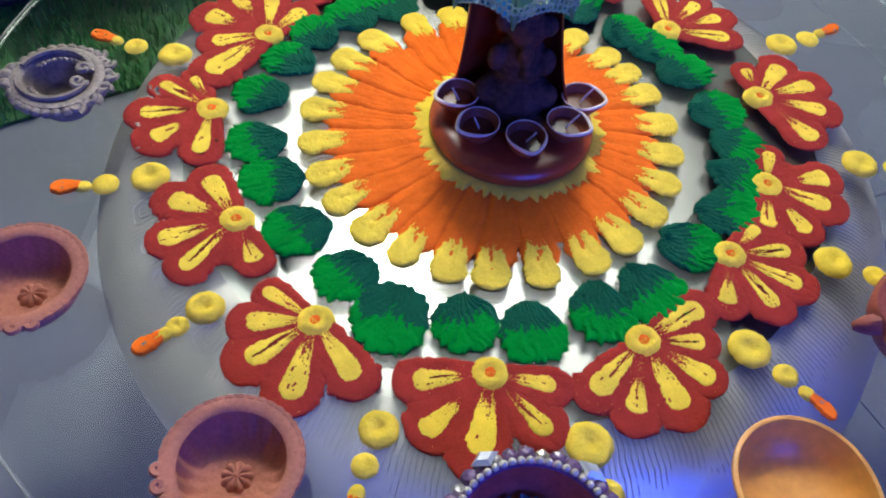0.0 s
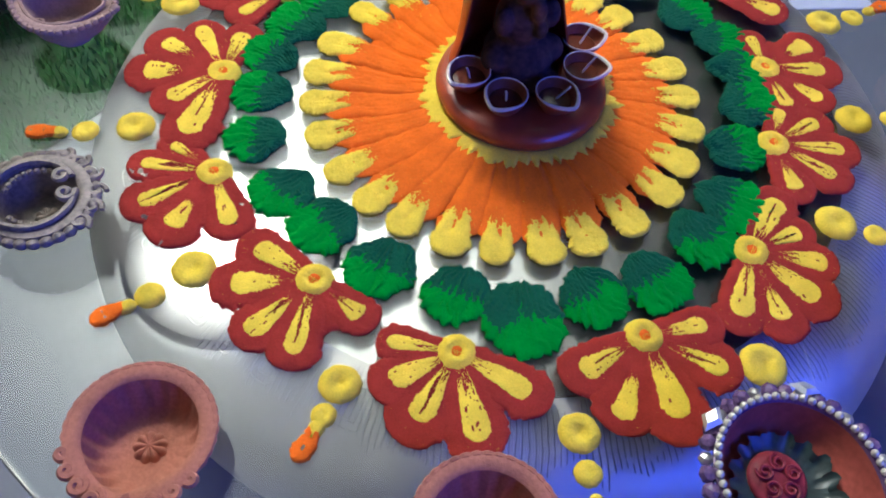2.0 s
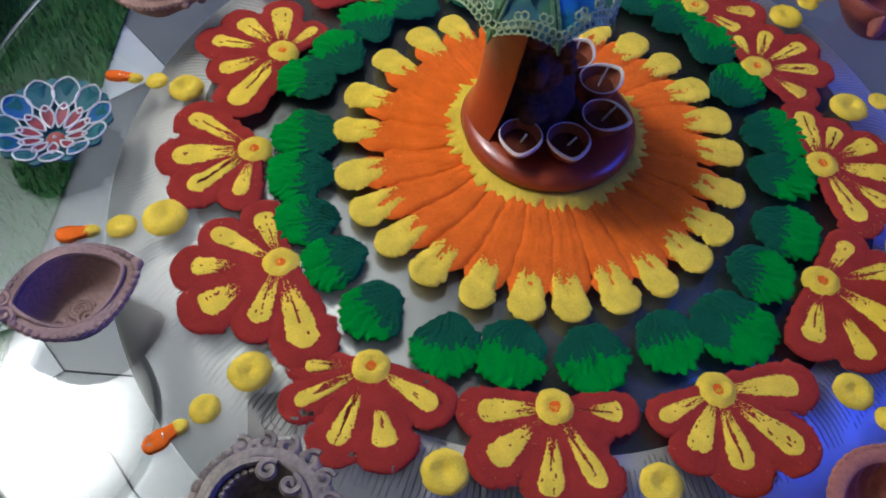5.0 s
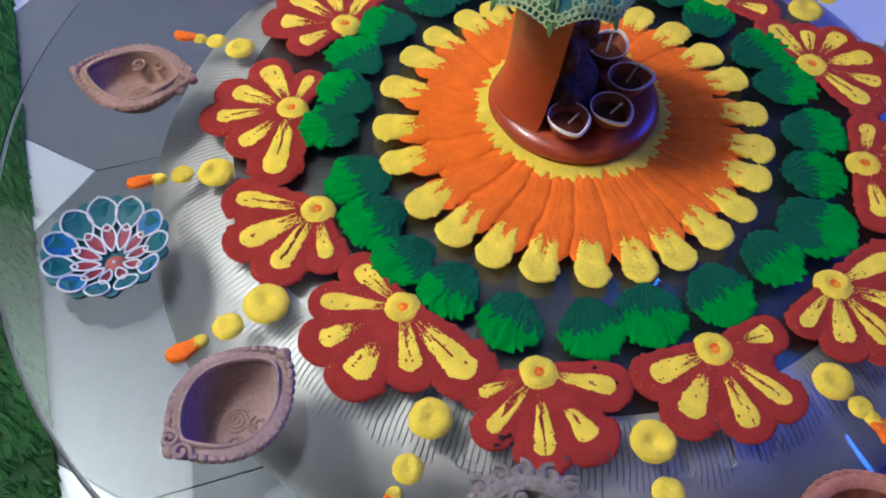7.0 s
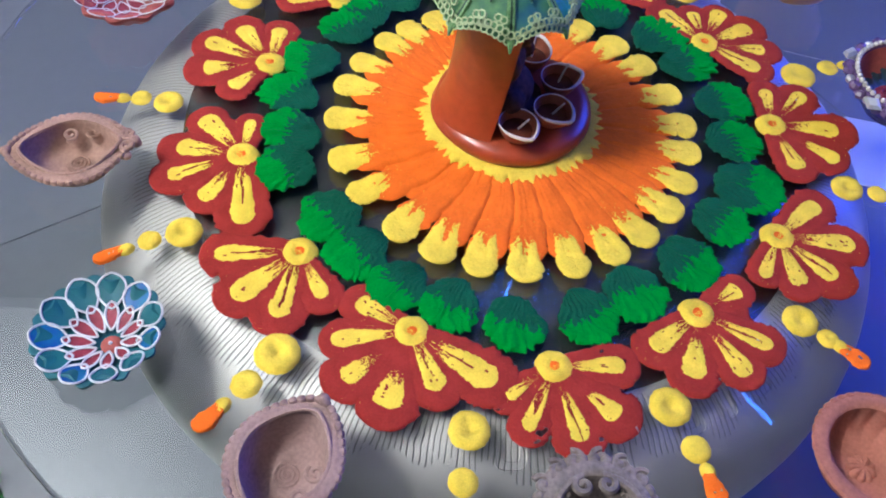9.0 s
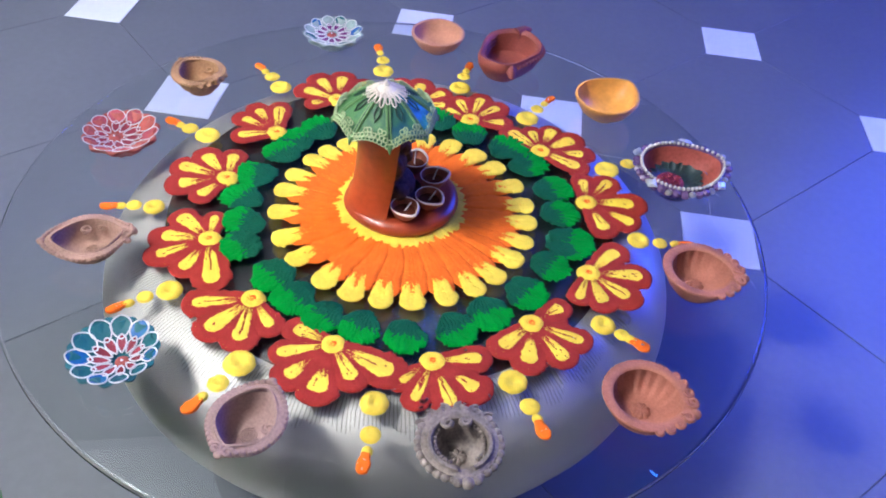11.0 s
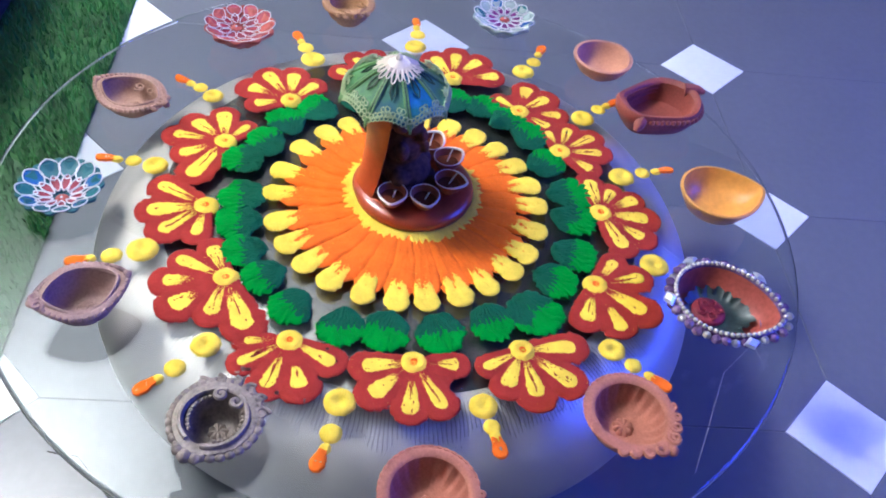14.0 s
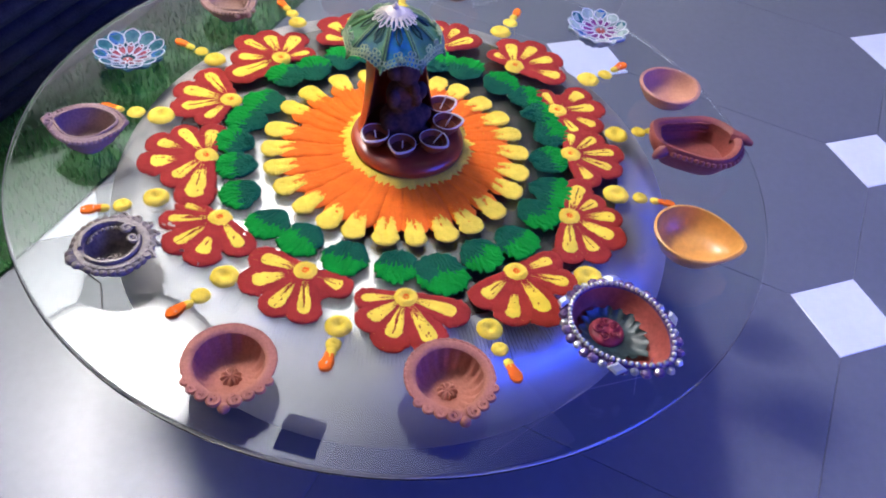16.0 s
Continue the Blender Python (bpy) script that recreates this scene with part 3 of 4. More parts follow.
for k, (x, y, petals) in enumerate(FLOWERS):
    red_flower(x, y, petals, 100 + k, thin=(0.75, 0.6, 0.5, 0.45, 0.3, 0.35, 0.3, 0.35, 0.35, 0.35, 0.3, 0.45, 0.45)[k])

DOTS = (
    ((-0.270, -0.089), 0.035, 0.06), ((-0.197, -0.207), 0.024, 0.042), ((-0.060, -0.289), 0.027, 0.055), ((0.084, -0.285), 0.036, 0.062),
    ((0.208, -0.196), 0.031, 0.058), ((0.290, -0.106), 0.034, 0.058), ((0.338, 0.009), 0.032, 0.062), ((0.294, 0.165), 0.032, 0.058),
    ((0.175, 0.262), 0.03, 0.054), ((0.026, 0.314), 0.025, 0.049), ((-0.119, 0.279), 0.027, 0.054), ((-0.228, 0.196), 0.032, 0.062),
    ((-0.288, 0.058), 0.038, 0.066),
)
for k, ((x, y), b, c) in enumerate(DOTS):
    o = Vector((x, y)).normalized()
    s = Vector((-o.y, o.x)) * rng.uniform(-0.003, 0.003)
    dot_row(((x, y), (x + o.x * b + s.x, y + o.y * b + s.y), (x + o.x * c, y + o.y * c)), 300 + 9 * k, 0.86 if b < 0.028 else 1.0)

# the orange sun with its yellow tips
sun = thing("powder_sun", at(0, 0), "large orange powder flower with yellow tipped petals under the figurine", "rangoli flower")
TIPS = (104, 118.6, 135.6, 149.6, 163.8, 177.8, -167.2, -153.4, -141.3, -126.6, -112.3, -99.2, -85.7, -70, -54.8, -41.2, -27, -14, -1.8, 12, 24.9, 35.5, 45.7, 58.9, 71.5, 87)
C0 = Vector((0.012, 0.006))
for k, a in enumerate(TIPS):
    r = 0.157 + 0.008 * math.cos(radians(a - 30))
    tip = Vector((r * math.cos(radians(a)), r * math.sin(radians(a))))
    d = tip - C0
    turn = math.degrees(math.atan2(d.y, d.x))
    reach = d.length - 0.05
    m = pose(C0.x + 0.05 * math.cos(radians(turn)), C0.y + 0.05 * math.sin(radians(turn)), 0.0001 * (k % 4), 0, 0, turn)
    part("orange_petal", petal(reach - 0.002, 0.0166, 0.0036, 500 + k * 5, root=0.36, tip=0.84, fade=0.2, lines=0.1, bend=0.05 + rng.uniform(-0.02, 0.02), groove=rng.uniform(0.0, 0.35), dome=5.0), ORANGE, sun, m=m)
    m = pose(tip.x - 0.033 * math.cos(radians(turn)), tip.y - 0.033 * math.sin(radians(turn)), 0.0006, 0, 0, turn + rng.uniform(-4, 4))
    part("yellow_tip", petal(0.0475, 0.0146 * rng.uniform(0.92, 1.1), 0.0027, 700 + k * 5, root=0.4, tip=0.7, dome=6.0, dust=(0.0, rng.uniform(0.25, 0.5)), fray=rng.uniform(0.1, 0.25), lift=0.0022, groove=rng.uniform(0.5, 0.95), scrape=(0.008, rng.uniform(0.018, 0.032), rng.choice((0.0, 0.0003, 0.0005, 0.0007))), streaks=0.0, lines=0.07, rows=64, cols=29), YELLOW, sun, "yellow powder tip", m=m)
    for _ in range(70):
        q = tip - d.normalized() * abs(rng.gauss(0.018, 0.012)) + Vector((rng.gauss(0, 0.006), rng.gauss(0, 0.006)))
        grains["yellow"].append((q.x, q.y, 0.0036))
    for _ in range(14):
        q = tip + Vector((rng.gauss(0, 0.011), rng.gauss(0, 0.011)))
        grains["yellow"].append((q.x, q.y, 0.0))


def sun_bed():
    """The low orange layer that joins the petals."""
    r, a = np.meshgrid(np.linspace(0.04, 0.131, 14), np.arange(180) * TAU / 180, indexing="ij")
    z = 0.002 + 0.0004 * vnoise(r * 150, a * 30, 5)
    z[-1] = 0.0002
    return Build().grid(C0.x + r * np.cos(a), C0.y + r * np.sin(a), z, wrap=True)


part("orange_bed", sun_bed(), ORANGE, sun)
FC = Vector((0.022, 0.005))   # middle of the figurine


def yellow_ring():
    """A jagged yellow ring round the figurine."""
    r, a = np.meshgrid(np.linspace(0, 1, 9), np.arange(300) * TAU / 300, indexing="ij")
    spike = 0.017 + 0.006 * vnoise(np.cos(a) * 26, np.sin(a) * 26, 9) + 0.004 * vnoise(a * 34, 1.5, 3)
    rad = 0.066 + r * spike
    z = 0.0044 + 0.0018 * np.clip(1 - r ** 3, 0, 1) + 0.0004 * vnoise(rad * 300, a * 60, 4)
    z[-1] = 0.0034
    return Build().grid(FC.x + rad * np.cos(a), FC.y + rad * np.sin(a), z, wrap=True)


part("yellow_ring", yellow_ring(), YELLOW, sun, "jagged yellow powder ring")


def leaf(seed, length, width, outer=False):
    """A flat pat of powder combed into a fan of fine ridges about its middle; outer: the brighter outward half."""
    rho, a = np.meshgrid(np.linspace(0, 1, 30), np.arange(168) * TAU / 168, indexing="ij")
    px, py = np.cos(a) * rho, np.sin(a) * rho
    fan = np.arctan2(py, px + 1.5)
    comb = np.cos(fan * 42 + 4.0 * vnoise(px * 2.6 + 7, py * 2.6, seed)) * (0.55 + 0.6 * vnoise(px * 4, py * 4, seed + 13))
    rag = 1 + 0.12 * vnoise(np.cos(a) * 1.6 + 3, np.sin(a) * 1.6, seed + 1) + 0.06 * vnoise(np.cos(a) * 9, np.sin(a) * 9, seed + 8) + 0.07 * comb * np.clip(np.cos(a) + 0.5, 0, 1) + 0.04 * vnoise(np.cos(a) * 34, np.sin(a) * 34, seed + 17)
    x, y = length * 0.5 * px * rag, width * py * rag * (1 + 0.1 * px)
    z = 0.0024 * np.clip(1 - rho ** 9, 0, 1) ** 0.6
    z = z * (1 + 0.42 * comb * np.clip(rho * 2, 0, 1) + 0.16 * vnoise(x * 420, y * 420, seed + 2) + 0.14 * vnoise(x * 900, y * 900, seed + 4) + 0.15 * vnoise(px * 2, py * 2, seed + 5))
    keep = None
    if outer:
        line = 0.02 + 0.25 * vnoise(py * 1.8, 0.5, seed + 3) + 0.2 * comb + 0.16 * vnoise(py * 17, px * 3, seed + 6) + 0.16 * vnoise(py * 40, px * 6, seed + 9)
        keep = px > line
        z = z + 0.00035
    return Build().grid(x, y, z + 0.0003, keep, wrap=True)


# angle round the middle, distance from it and size of each leaf
LEAVES = ((-168.6, 0.198, 0.97), (-155, 0.190, 1.0), (-138.5, 0.192, 1.05), (-120.8, 0.194, 1.0), (-107.2, 0.208, 1.15), (-92, 0.199, 1.02), (-77.6, 0.204, 1.08),
          (-61, 0.201, 1.1), (-48, 0.205, 1.1), (-31, 0.202, 1.0), (-17, 0.218, 1.05), (-6, 0.223, 1.0), (4.3, 0.228, 1.0), (15.4, 0.222, 1.05), (30, 0.218, 1.05), (41, 0.214, 1.0),
          (50, 0.209, 1.0), (65.5, 0.210, 1.02), (78.5, 0.211, 1.02), (92, 0.203, 1.0), (103.3, 0.210, 1.02), (121.2, 0.192, 1.02), (134.5, 0.196, 1.0), (147, 0.199, 0.97), (160, 0.197, 0.97), (174.5, 0.202, 0.97))
for k, (a, r, size) in enumerate(LEAVES):
    turn = a + rng.uniform(-22, 22)
    lf = thing("powder_leaf", at(r * math.cos(radians(a)), r * math.sin(radians(a)), turn, H + 0.0004 * (k % 3)), "dark and bright green powder leaf with finger ridges", "rangoli leaf", "green powder leaves")
    part("dark_half", leaf(900 + k * 8, 0.0535 * size, 0.0252 * size), DARK_GREEN, lf, "dark green powder")
    part("bright_half", leaf(900 + k * 8, 0.0543 * size, 0.0255 * size, True), GREEN, lf, "bright green powder fringe")
    for _ in range(90):
        q = (r + rng.gauss(0, 0.018), radians(a + rng.gauss(0, 6)))
        grains["green"].append((q[0] * math.cos(q[1]), q[0] * math.sin(q[1]), 0.0))


def scatter(name, spots, material, label):
    b = Build()
    for x, y, z in spots:
        r, t = rng.uniform(0.0002, 0.0005), rng.uniform(0, TAU)
        p = [(x + r * math.cos(t + i * TAU / 3), y + r * math.sin(t + i * TAU / 3), H + z + 0.0001) for i in range(3)] + [(x, y, H + z + r * 1.3)]
        b.add(p, [(0, 1, 3), (1, 2, 3), (2, 0, 3), (0, 2, 1)])
    solid(name, b, material, label, "powder grains", kind="stuff", smooth=False)


scatter("yellow_grains", grains["yellow"], YELLOW, "loose yellow powder grains scattered over the drawing")
scatter("red_grains", grains["red"], RED, "loose red powder grains scattered round the flowers")
scatter("orange_grains", grains["orange"], ORANGE, "loose orange powder grains on the glass")
scatter("green_grains", grains["green"], GREEN, "loose green powder grains round the leaves")

# ---- lamps and figurine on the glass ----
def rim_radius(a, radius, tip, sharp=0.42, scallop=0.0, lobes=12, tail=0.0):
    """Outline of a lamp: round, drawn out into a spout at angle 0 and a tail behind."""
    d = (a + math.pi) % TAU - math.pi
    r = radius * (1 + tip * np.exp(-np.abs(d / sharp) ** 1.5))
    r = r * (1 + tail * np.exp(-((math.pi - np.abs(d)) / 0.4) ** 1.4))
    return r * (1 + scallop * np.abs(np.cos(a * lobes / 2)))


def bowl(radius, height, tip=0.25, thick=0.14, foot=0.5, seg=72, scallop=0.0, lobes=12, ribs=0.0, dish=0.5, sharp=0.42, dip=0.0, tail=0.0):
    """A clay lamp: foot, flaring wall, thick rim and hollow inside. Returns outer body and inner hollow."""
    a = np.arange(seg) * TAU / seg
    rim = rim_radius(a, radius, tip, sharp, scallop, lobes, tail)
    outer = [(0.02, 0.0, 0), (foot, 0.0, 0), (foot * 1.04, 0.06, 0.1), (0.72 + foot * 0.1, 0.35, 0.45), (0.93, 0.72, 0.85), (1.0, 0.9, 1), (1.0, 0.97, 1), (1 - thick * 0.35, 1.0, 1), (1 - thick * 0.8, 0.99, 1), (1 - thick, 0.93, 1)]
    inner = [(1 - thick, 0.93, 1), (0.96 - thick, 0.74, 0.95), (0.84 - thick * 0.8, 0.42, 0.75), (0.52, 0.2, 0.4), (0.3, 0.15, 0.1), (0.01, 0.14, 0)]

    def sheet(rows, rib):
        x, y, z = [], [], []
        for rho, h, blend in rows:
            r = rho * (radius + (rim - radius) * blend)
            r = r * (1 + rib * np.cos(a * 34) * blend)
            drop = dip * height * np.exp(-np.abs(((a + math.pi) % TAU - math.pi) / 0.5) ** 2) * blend
            x.append(r * np.cos(a)), y.append(r * np.sin(a)), z.append(h * height - drop + 0 * a)
        return Build().grid(np.array(x), np.array(y), np.array(z), wrap=True)

    return sheet(outer, 0.0), sheet(inner, ribs)


def scroll(cx, cy, z, r, turns, start, thick, hand=1):
    """A rolled clay scroll lying flat."""
    n = 22
    pts = []
    for i in range(n):
        f = i / (n - 1)
        a = start + hand * f * turns * TAU
        rr = r * (1 - 0.8 * f)
        pts.append((cx + rr * math.cos(a), cy + rr * math.sin(a), z + 0.0015 * math.sin(f * math.pi)))
    return pts


def rosette(r, z, petals=8, x=0.0):
    """A raised flower boss in one piece."""
    f, a = np.meshgrid(np.linspace(0, 1, 9), np.arange(petals * 8) * TAU / (petals * 8), indexing="ij")
    rr = r * f * (0.86 + 0.14 * np.abs(np.cos(a * petals / 2)))
    zz = z + r * (0.34 * np.exp(-(f / 0.28) ** 2) + 0.3 * np.sin(np.clip(f * 1.25 - 0.2, 0, 1) * math.pi) * (0.4 + 0.6 * np.abs(np.cos(a * petals / 2))) - 0.3 * f ** 6)
    return Build().grid(x + rr * np.cos(a), rr * np.sin(a), zz, wrap=True)


def lamp_at(name, x, y, label, turn=None, group="clay lamps round the drawing", lean=0.0):
    t = math.degrees(math.atan2(y, x)) if turn is None else turn
    return thing(name, pose(x, y, H + 0.0002, 0, lean, t), label, "diya lamp", group)


def ornate_round(x, y, label, radius=0.044, turn=None):
    """Round terracotta lamp with curls at its spout, a fluted hollow and a rosette."""
    d = lamp_at("clay_lamp", x, y, label, turn)
    out, hollow = bowl(radius, 0.034, tip=0.12, thick=0.24, foot=0.55)
    part("body", out, CLAY, d)
    part("hollow", hollow_fluted(hollow), CLAY, d, "fluted terracotta hollow")
    part("rosette", rosette(0.012, 0.0062, 9), CLAY, d)
    for s in (-1, 1):
        for k, (ang, rr) in enumerate(((13, 0.0066), (29, 0.0056), (45, 0.0048), (60, 0.004))):
            a = radians(s * ang)
            rad = radius * (1.0 if k else 1.04)
            part("curl", Build().tube(scroll(rad * math.cos(a), rad * math.sin(a), 0.0328 - 0.0008 * k, rr, 1.3, a + math.pi, 0.0017, s), 0.0026, 6), CLAY, d)
    part("spout_knob", Build().ball((radius * 1.15, 0, 0.031), 0.0062, 0.75), CLAY, d)
    ring = [(radius * 0.985 * math.cos(radians(70 + 4.4 * k)), radius * 0.985 * math.sin(radians(70 + 4.4 * k)), 0.0322) for k in range(51)]
    bump = Build().beads(ring, 0.0022, 0.0068, False, 6, 0.6)
    part("rim_beading", bump, CLAY, d)
    return d


def hollow_fluted(b):
    """Flutes along the wall of a hollow."""
    seg = 72
    v = []
    for i, (x, y, z) in enumerate(b.v):
        row, k = divmod(i, seg)
        f = 1 + (0.07 * ((k % 4) < 2) if 0 < row < 4 else 0)
        v.append((x * f, y * f, z))
    b.v = v
    return b


def plain_lamp(x, y, label, material, radius, tip, height=0.03, thick=0.1, foot=0.5, name="clay_lamp", turn=None):
    d = lamp_at(name, x, y, label, turn)
    out, hollow = bowl(radius, height, tip, thick, foot, sharp=0.5)
    part("body", out, material, d)
    part("hollow", hollow, material, d)
    return d


def leaf_lamp(x, y, label, material, radius, tip, tail=0.0, height=0.03, turn=None, knobs=0):
    """Pointed lamp: roped edge, flat inner lip, two scrolls on the wall of the hollow, a spiral on its floor and knobs at its ends."""
    d = lamp_at("clay_lamp", x, y, label, turn)
    out, hollow = bowl(radius, height, tip, 0.24, 0.5, sharp=0.5, tail=tail)
    part("body", out, material, d)
    part("hollow", hollow, material, d)
    rim = lambda a: float(rim_radius(np.array(a), radius, tip, 0.5, tail=tail))
    ring = [(k * TAU / 96, rim(k * TAU / 96)) for k in range(96)]
    swell = lambda a: height * (0.93 + 0.1 * math.cos(a) ** 4)
    part("roped_edge", Build().beads([(r * math.cos(a), r * math.sin(a), swell(a) - 0.001) for a, r in ring], 0.0031, 0.0058, True, 6, 0.55), material, d)
    part("inner_lip", Build().tube([(r * 0.8 * math.cos(a), r * 0.8 * math.sin(a), swell(a) + 0.0012) for a, r in ring + ring[:1]], 0.0017, 6), material, d)
    for side in (-1, 1):
        part("scroll", Build().tube(scroll(-0.004 + side * 0.009, -radius * 0.56, height * 0.66, 0.0068, 1.4, side * 1.2, 0.002, side), 0.0016, 6), material, d)
        part("scroll", Build().tube(scroll(-radius * (1 + tail) * 0.93, side * radius * 0.17, swell(0), 0.006, 1.3, side * 1.2, 0.002, -side), 0.002, 6), material, d)
    swirl = [(0.0095 * (1 - i / 50) * math.cos(i * 0.42), 0.0095 * (1 - i / 50) * math.sin(i * 0.42), 0.0056 + 0.002 * i / 50) for i in range(48)]
    part("spiral", Build().tube(swirl, 0.0011, 5), material, d)
    part("end_knob", Build().ball((radius * (1 + tip) * 1.01, 0, swell(0)), 0.0046, 0.7), material, d)
    part("end_knob", Build().ball((-radius * (1 + tail) * 1.02, 0, swell(0)), 0.0052, 0.7), material, d)
    for k in range(knobs):
        a = math.pi + (k - (knobs - 1) / 2) * 0.3
        r = rim(a) * 1.04
        part("back_knob", Build().ball((r * math.cos(a), r * math.sin(a), height * 0.9), 0.0046, 0.7), material, d)
    return d


ornate_round(-0.319, -0.214, "round terracotta lamp with curled spout standing on the glass", turn=-120)
ornate_round(-0.146, -0.333, "round terracotta lamp with scrolled spout beside the jewelled lamp", turn=-108)
plain_lamp(0.214, -0.313, "smooth ochre clay lamp with a pointed spout", OCHRE_CLAY, 0.047, 0.32, 0.036, 0.09, 0.42, turn=-49)
plain_lamp(0.404, -0.083, "small plain pink terracotta lamp", PLAIN_CLAY, 0.043, 0.08, 0.032, 0.13, 0.42)
leaf_lamp(-0.322, 0.181, "dusty mauve clay lamp with pointed ends and a roped edge", LILAC_CLAY, 0.036, 0.28, tail=0.22, height=0.035, turn=-30)
leaf_lamp(-0.054, 0.373, "brown leaf-shaped clay lamp with scrolled ends", BROWN_CLAY, 0.037, 0.36, tail=0.3, height=0.028, knobs=3)
leaf_lamp(0.290, 0.280, "tan clay lamp with a beaded edge", TAN_CLAY, 0.0365, 0.1, height=0.032, knobs=5)


def shell_lamp(x, y):
    """Dark red lamp with squared shoulders, ribs inside and a toothed edge."""
    d = lamp_at("clay_lamp", x, y, "dark red terracotta lamp shaped like a ribbed shell", -37)
    seg = 72
    a = np.arange(seg) * TAU / seg

    def outline(f, square):
        c, s = np.cos(a), np.sin(a)
        k = (np.abs(c) ** square + np.abs(s) ** square) ** (-1 / square)
        return 0.062 * f * k * c, 0.045 * f * k * s * (1 - 0.12 * np.cos(a * 3))

    b, hollow = Build(), Build()
    rows = []
    for f, z, sq in ((0.02, 0, 2), (0.7, 0, 2.2), (0.82, 0.006, 2.2), (0.96, 0.02, 2.3), (1.0, 0.033, 2.3), (0.95, 0.037, 2.3), (0.84, 0.036, 2.3), (0.8, 0.033, 2.3)):
        px, py = outline(f, sq)
        rows.append((px, py, z + 0.004 * np.cos(a) ** 2 * (f > 0.7) + 0 * a))
    b.grid(*[np.array([r[i] for r in rows]) for i in range(3)], wrap=True)
    rows = []
    for f, z, sq in ((0.8, 0.033, 2.3), (0.79, 0.026, 2.3), (0.76, 0.016, 2.3), (0.7, 0.008, 2.2), (0.4, 0.005, 2), (0.02, 0.0045, 2)):
        px, py = outline(f, sq)
        rows.append((px, py, z + 0.004 * np.cos(a) ** 2 * (f > 0.7) + 0 * a))
    hollow.grid(*[np.array([r[i] for r in rows]) for i in range(3)], wrap=True)
    part("body", b, DARK_CLAY, d)
    part("hollow", hollow, DARK_CLAY, d)
    for k in range(3):
        px, py = outline(0.795 - 0.02 * k, 2.3)
        z = 0.031 - 0.006 * k
        sel = range(12, 61, 3)
        part("inner_rib", Build().tube([(px[i] * 0.99, py[i] * 0.99, z + 0.004 * math.cos(a[i]) ** 2) for i in sel], 0.0016, 5), DARK_CLAY, d)
    px, py = outline(1.0, 2.3)
    rim_line = [(px[i % seg], py[i % seg], 0.03) for i in range(-25, 4)]
    part("toothed_edge", Build().beads(rim_line, 0.0045, 0.0075, False, 6, 0.5), DARK_CLAY, d)
    horn = Build().tube([(-0.045, -0.027, 0.03), (-0.053, -0.033, 0.027), (-0.059, -0.037, 0.023)], 0.009, 7, [1, 0.8, 0.35])
    part("corner_knob", horn, DARK_CLAY, d)
    part("spout", Build().tube([(0.05, 0.012, 0.035), (0.066, 0.004, 0.037), (0.075, -0.002, 0.036)], 0.010, 7, [1, 0.75, 0.3]), DARK_CLAY, d)


shell_lamp(0.347, -0.188)


def scroll_lamp(x, y):
    """Silver-grey lamp with two C-scrolls over its hollow and a knobbed edge."""
    d = lamp_at("clay_lamp", x, y, "silver-grey ornate clay lamp with two C-shaped scrolls", -176.8)
    R, h = 0.037, 0.033
    out, hollow = bowl(R, h, 0.06, 0.26, 0.55)
    part("body", out, GREY_CLAY, d)
    part("hollow", hollow, GREY_CLAY, d)
    part("rosette", rosette(0.0105, 0.0062, 8), GREY_CLAY, d)
    for s in (-1, 1):
        pts = []
        for i in range(34):
            f = i / 33
            a = s * (0.25 + 2.65 * f)
            rr = R * (0.8 - 0.02 * f)
            pts.append((rr * math.cos(a) + 0.002, rr * math.sin(a), h + 0.0015))
        e = pts[-1]
        pts += scroll(e[0] + 0.0065, e[1] + s * 0.001, h + 0.0015, 0.0065, 1.2, math.pi, 0.002, -s)[1:]
        part("scroll", Build().tube(pts, 0.0026, 6), GREY_CLAY, d)
        line = [(R * 0.64 * math.cos(s * (0.5 + 1.9 * i / 20)), R * 0.64 * math.sin(s * (0.5 + 1.9 * i / 20)), h - 0.003) for i in range(21)]
        part("inner_beading", Build().beads(line, 0.0025, 0.0046, False), GREY_CLAY, d)
        for i in range(3):
            a = s * (2.2 + 0.36 * i)
            part("curl", Build().tube(scroll(R * 1.08 * math.cos(a), R * 1.08 * math.sin(a), h - 0.004, 0.007, 1.2, a, 0.002, s), 0.0022, 6), GREY_CLAY, d)
    edge = [(R * 1.07 * math.cos(i * TAU / 60), R * 1.07 * math.sin(i * TAU / 60), h - 0.0045) for i in range(60)]
    part("knobbed_edge", Build().beads(edge, 0.0042, 0.0082, True, 7, 0.5), GREY_CLAY, d)
    for cx, cy, cr in ((1.17, 0, 0.007), (1.12, 0.009, 0.0055), (1.12, -0.009, 0.0055)):
        part("crest", Build().ball((R * cx, cy, h - 0.003), cr, 0.7), GREY_CLAY, d)


scroll_lamp(-0.360, -0.018)


def petal_outline(length, width, n=18):
    """A pointed-oval loop along +x."""
    up = [(length * i / n, width * math.sin(math.pi * (i / n) ** 1.25) ** 0.62) for i in range(n + 1)]
    return up + [(x, -y) for x, y in reversed(up[:-1])]


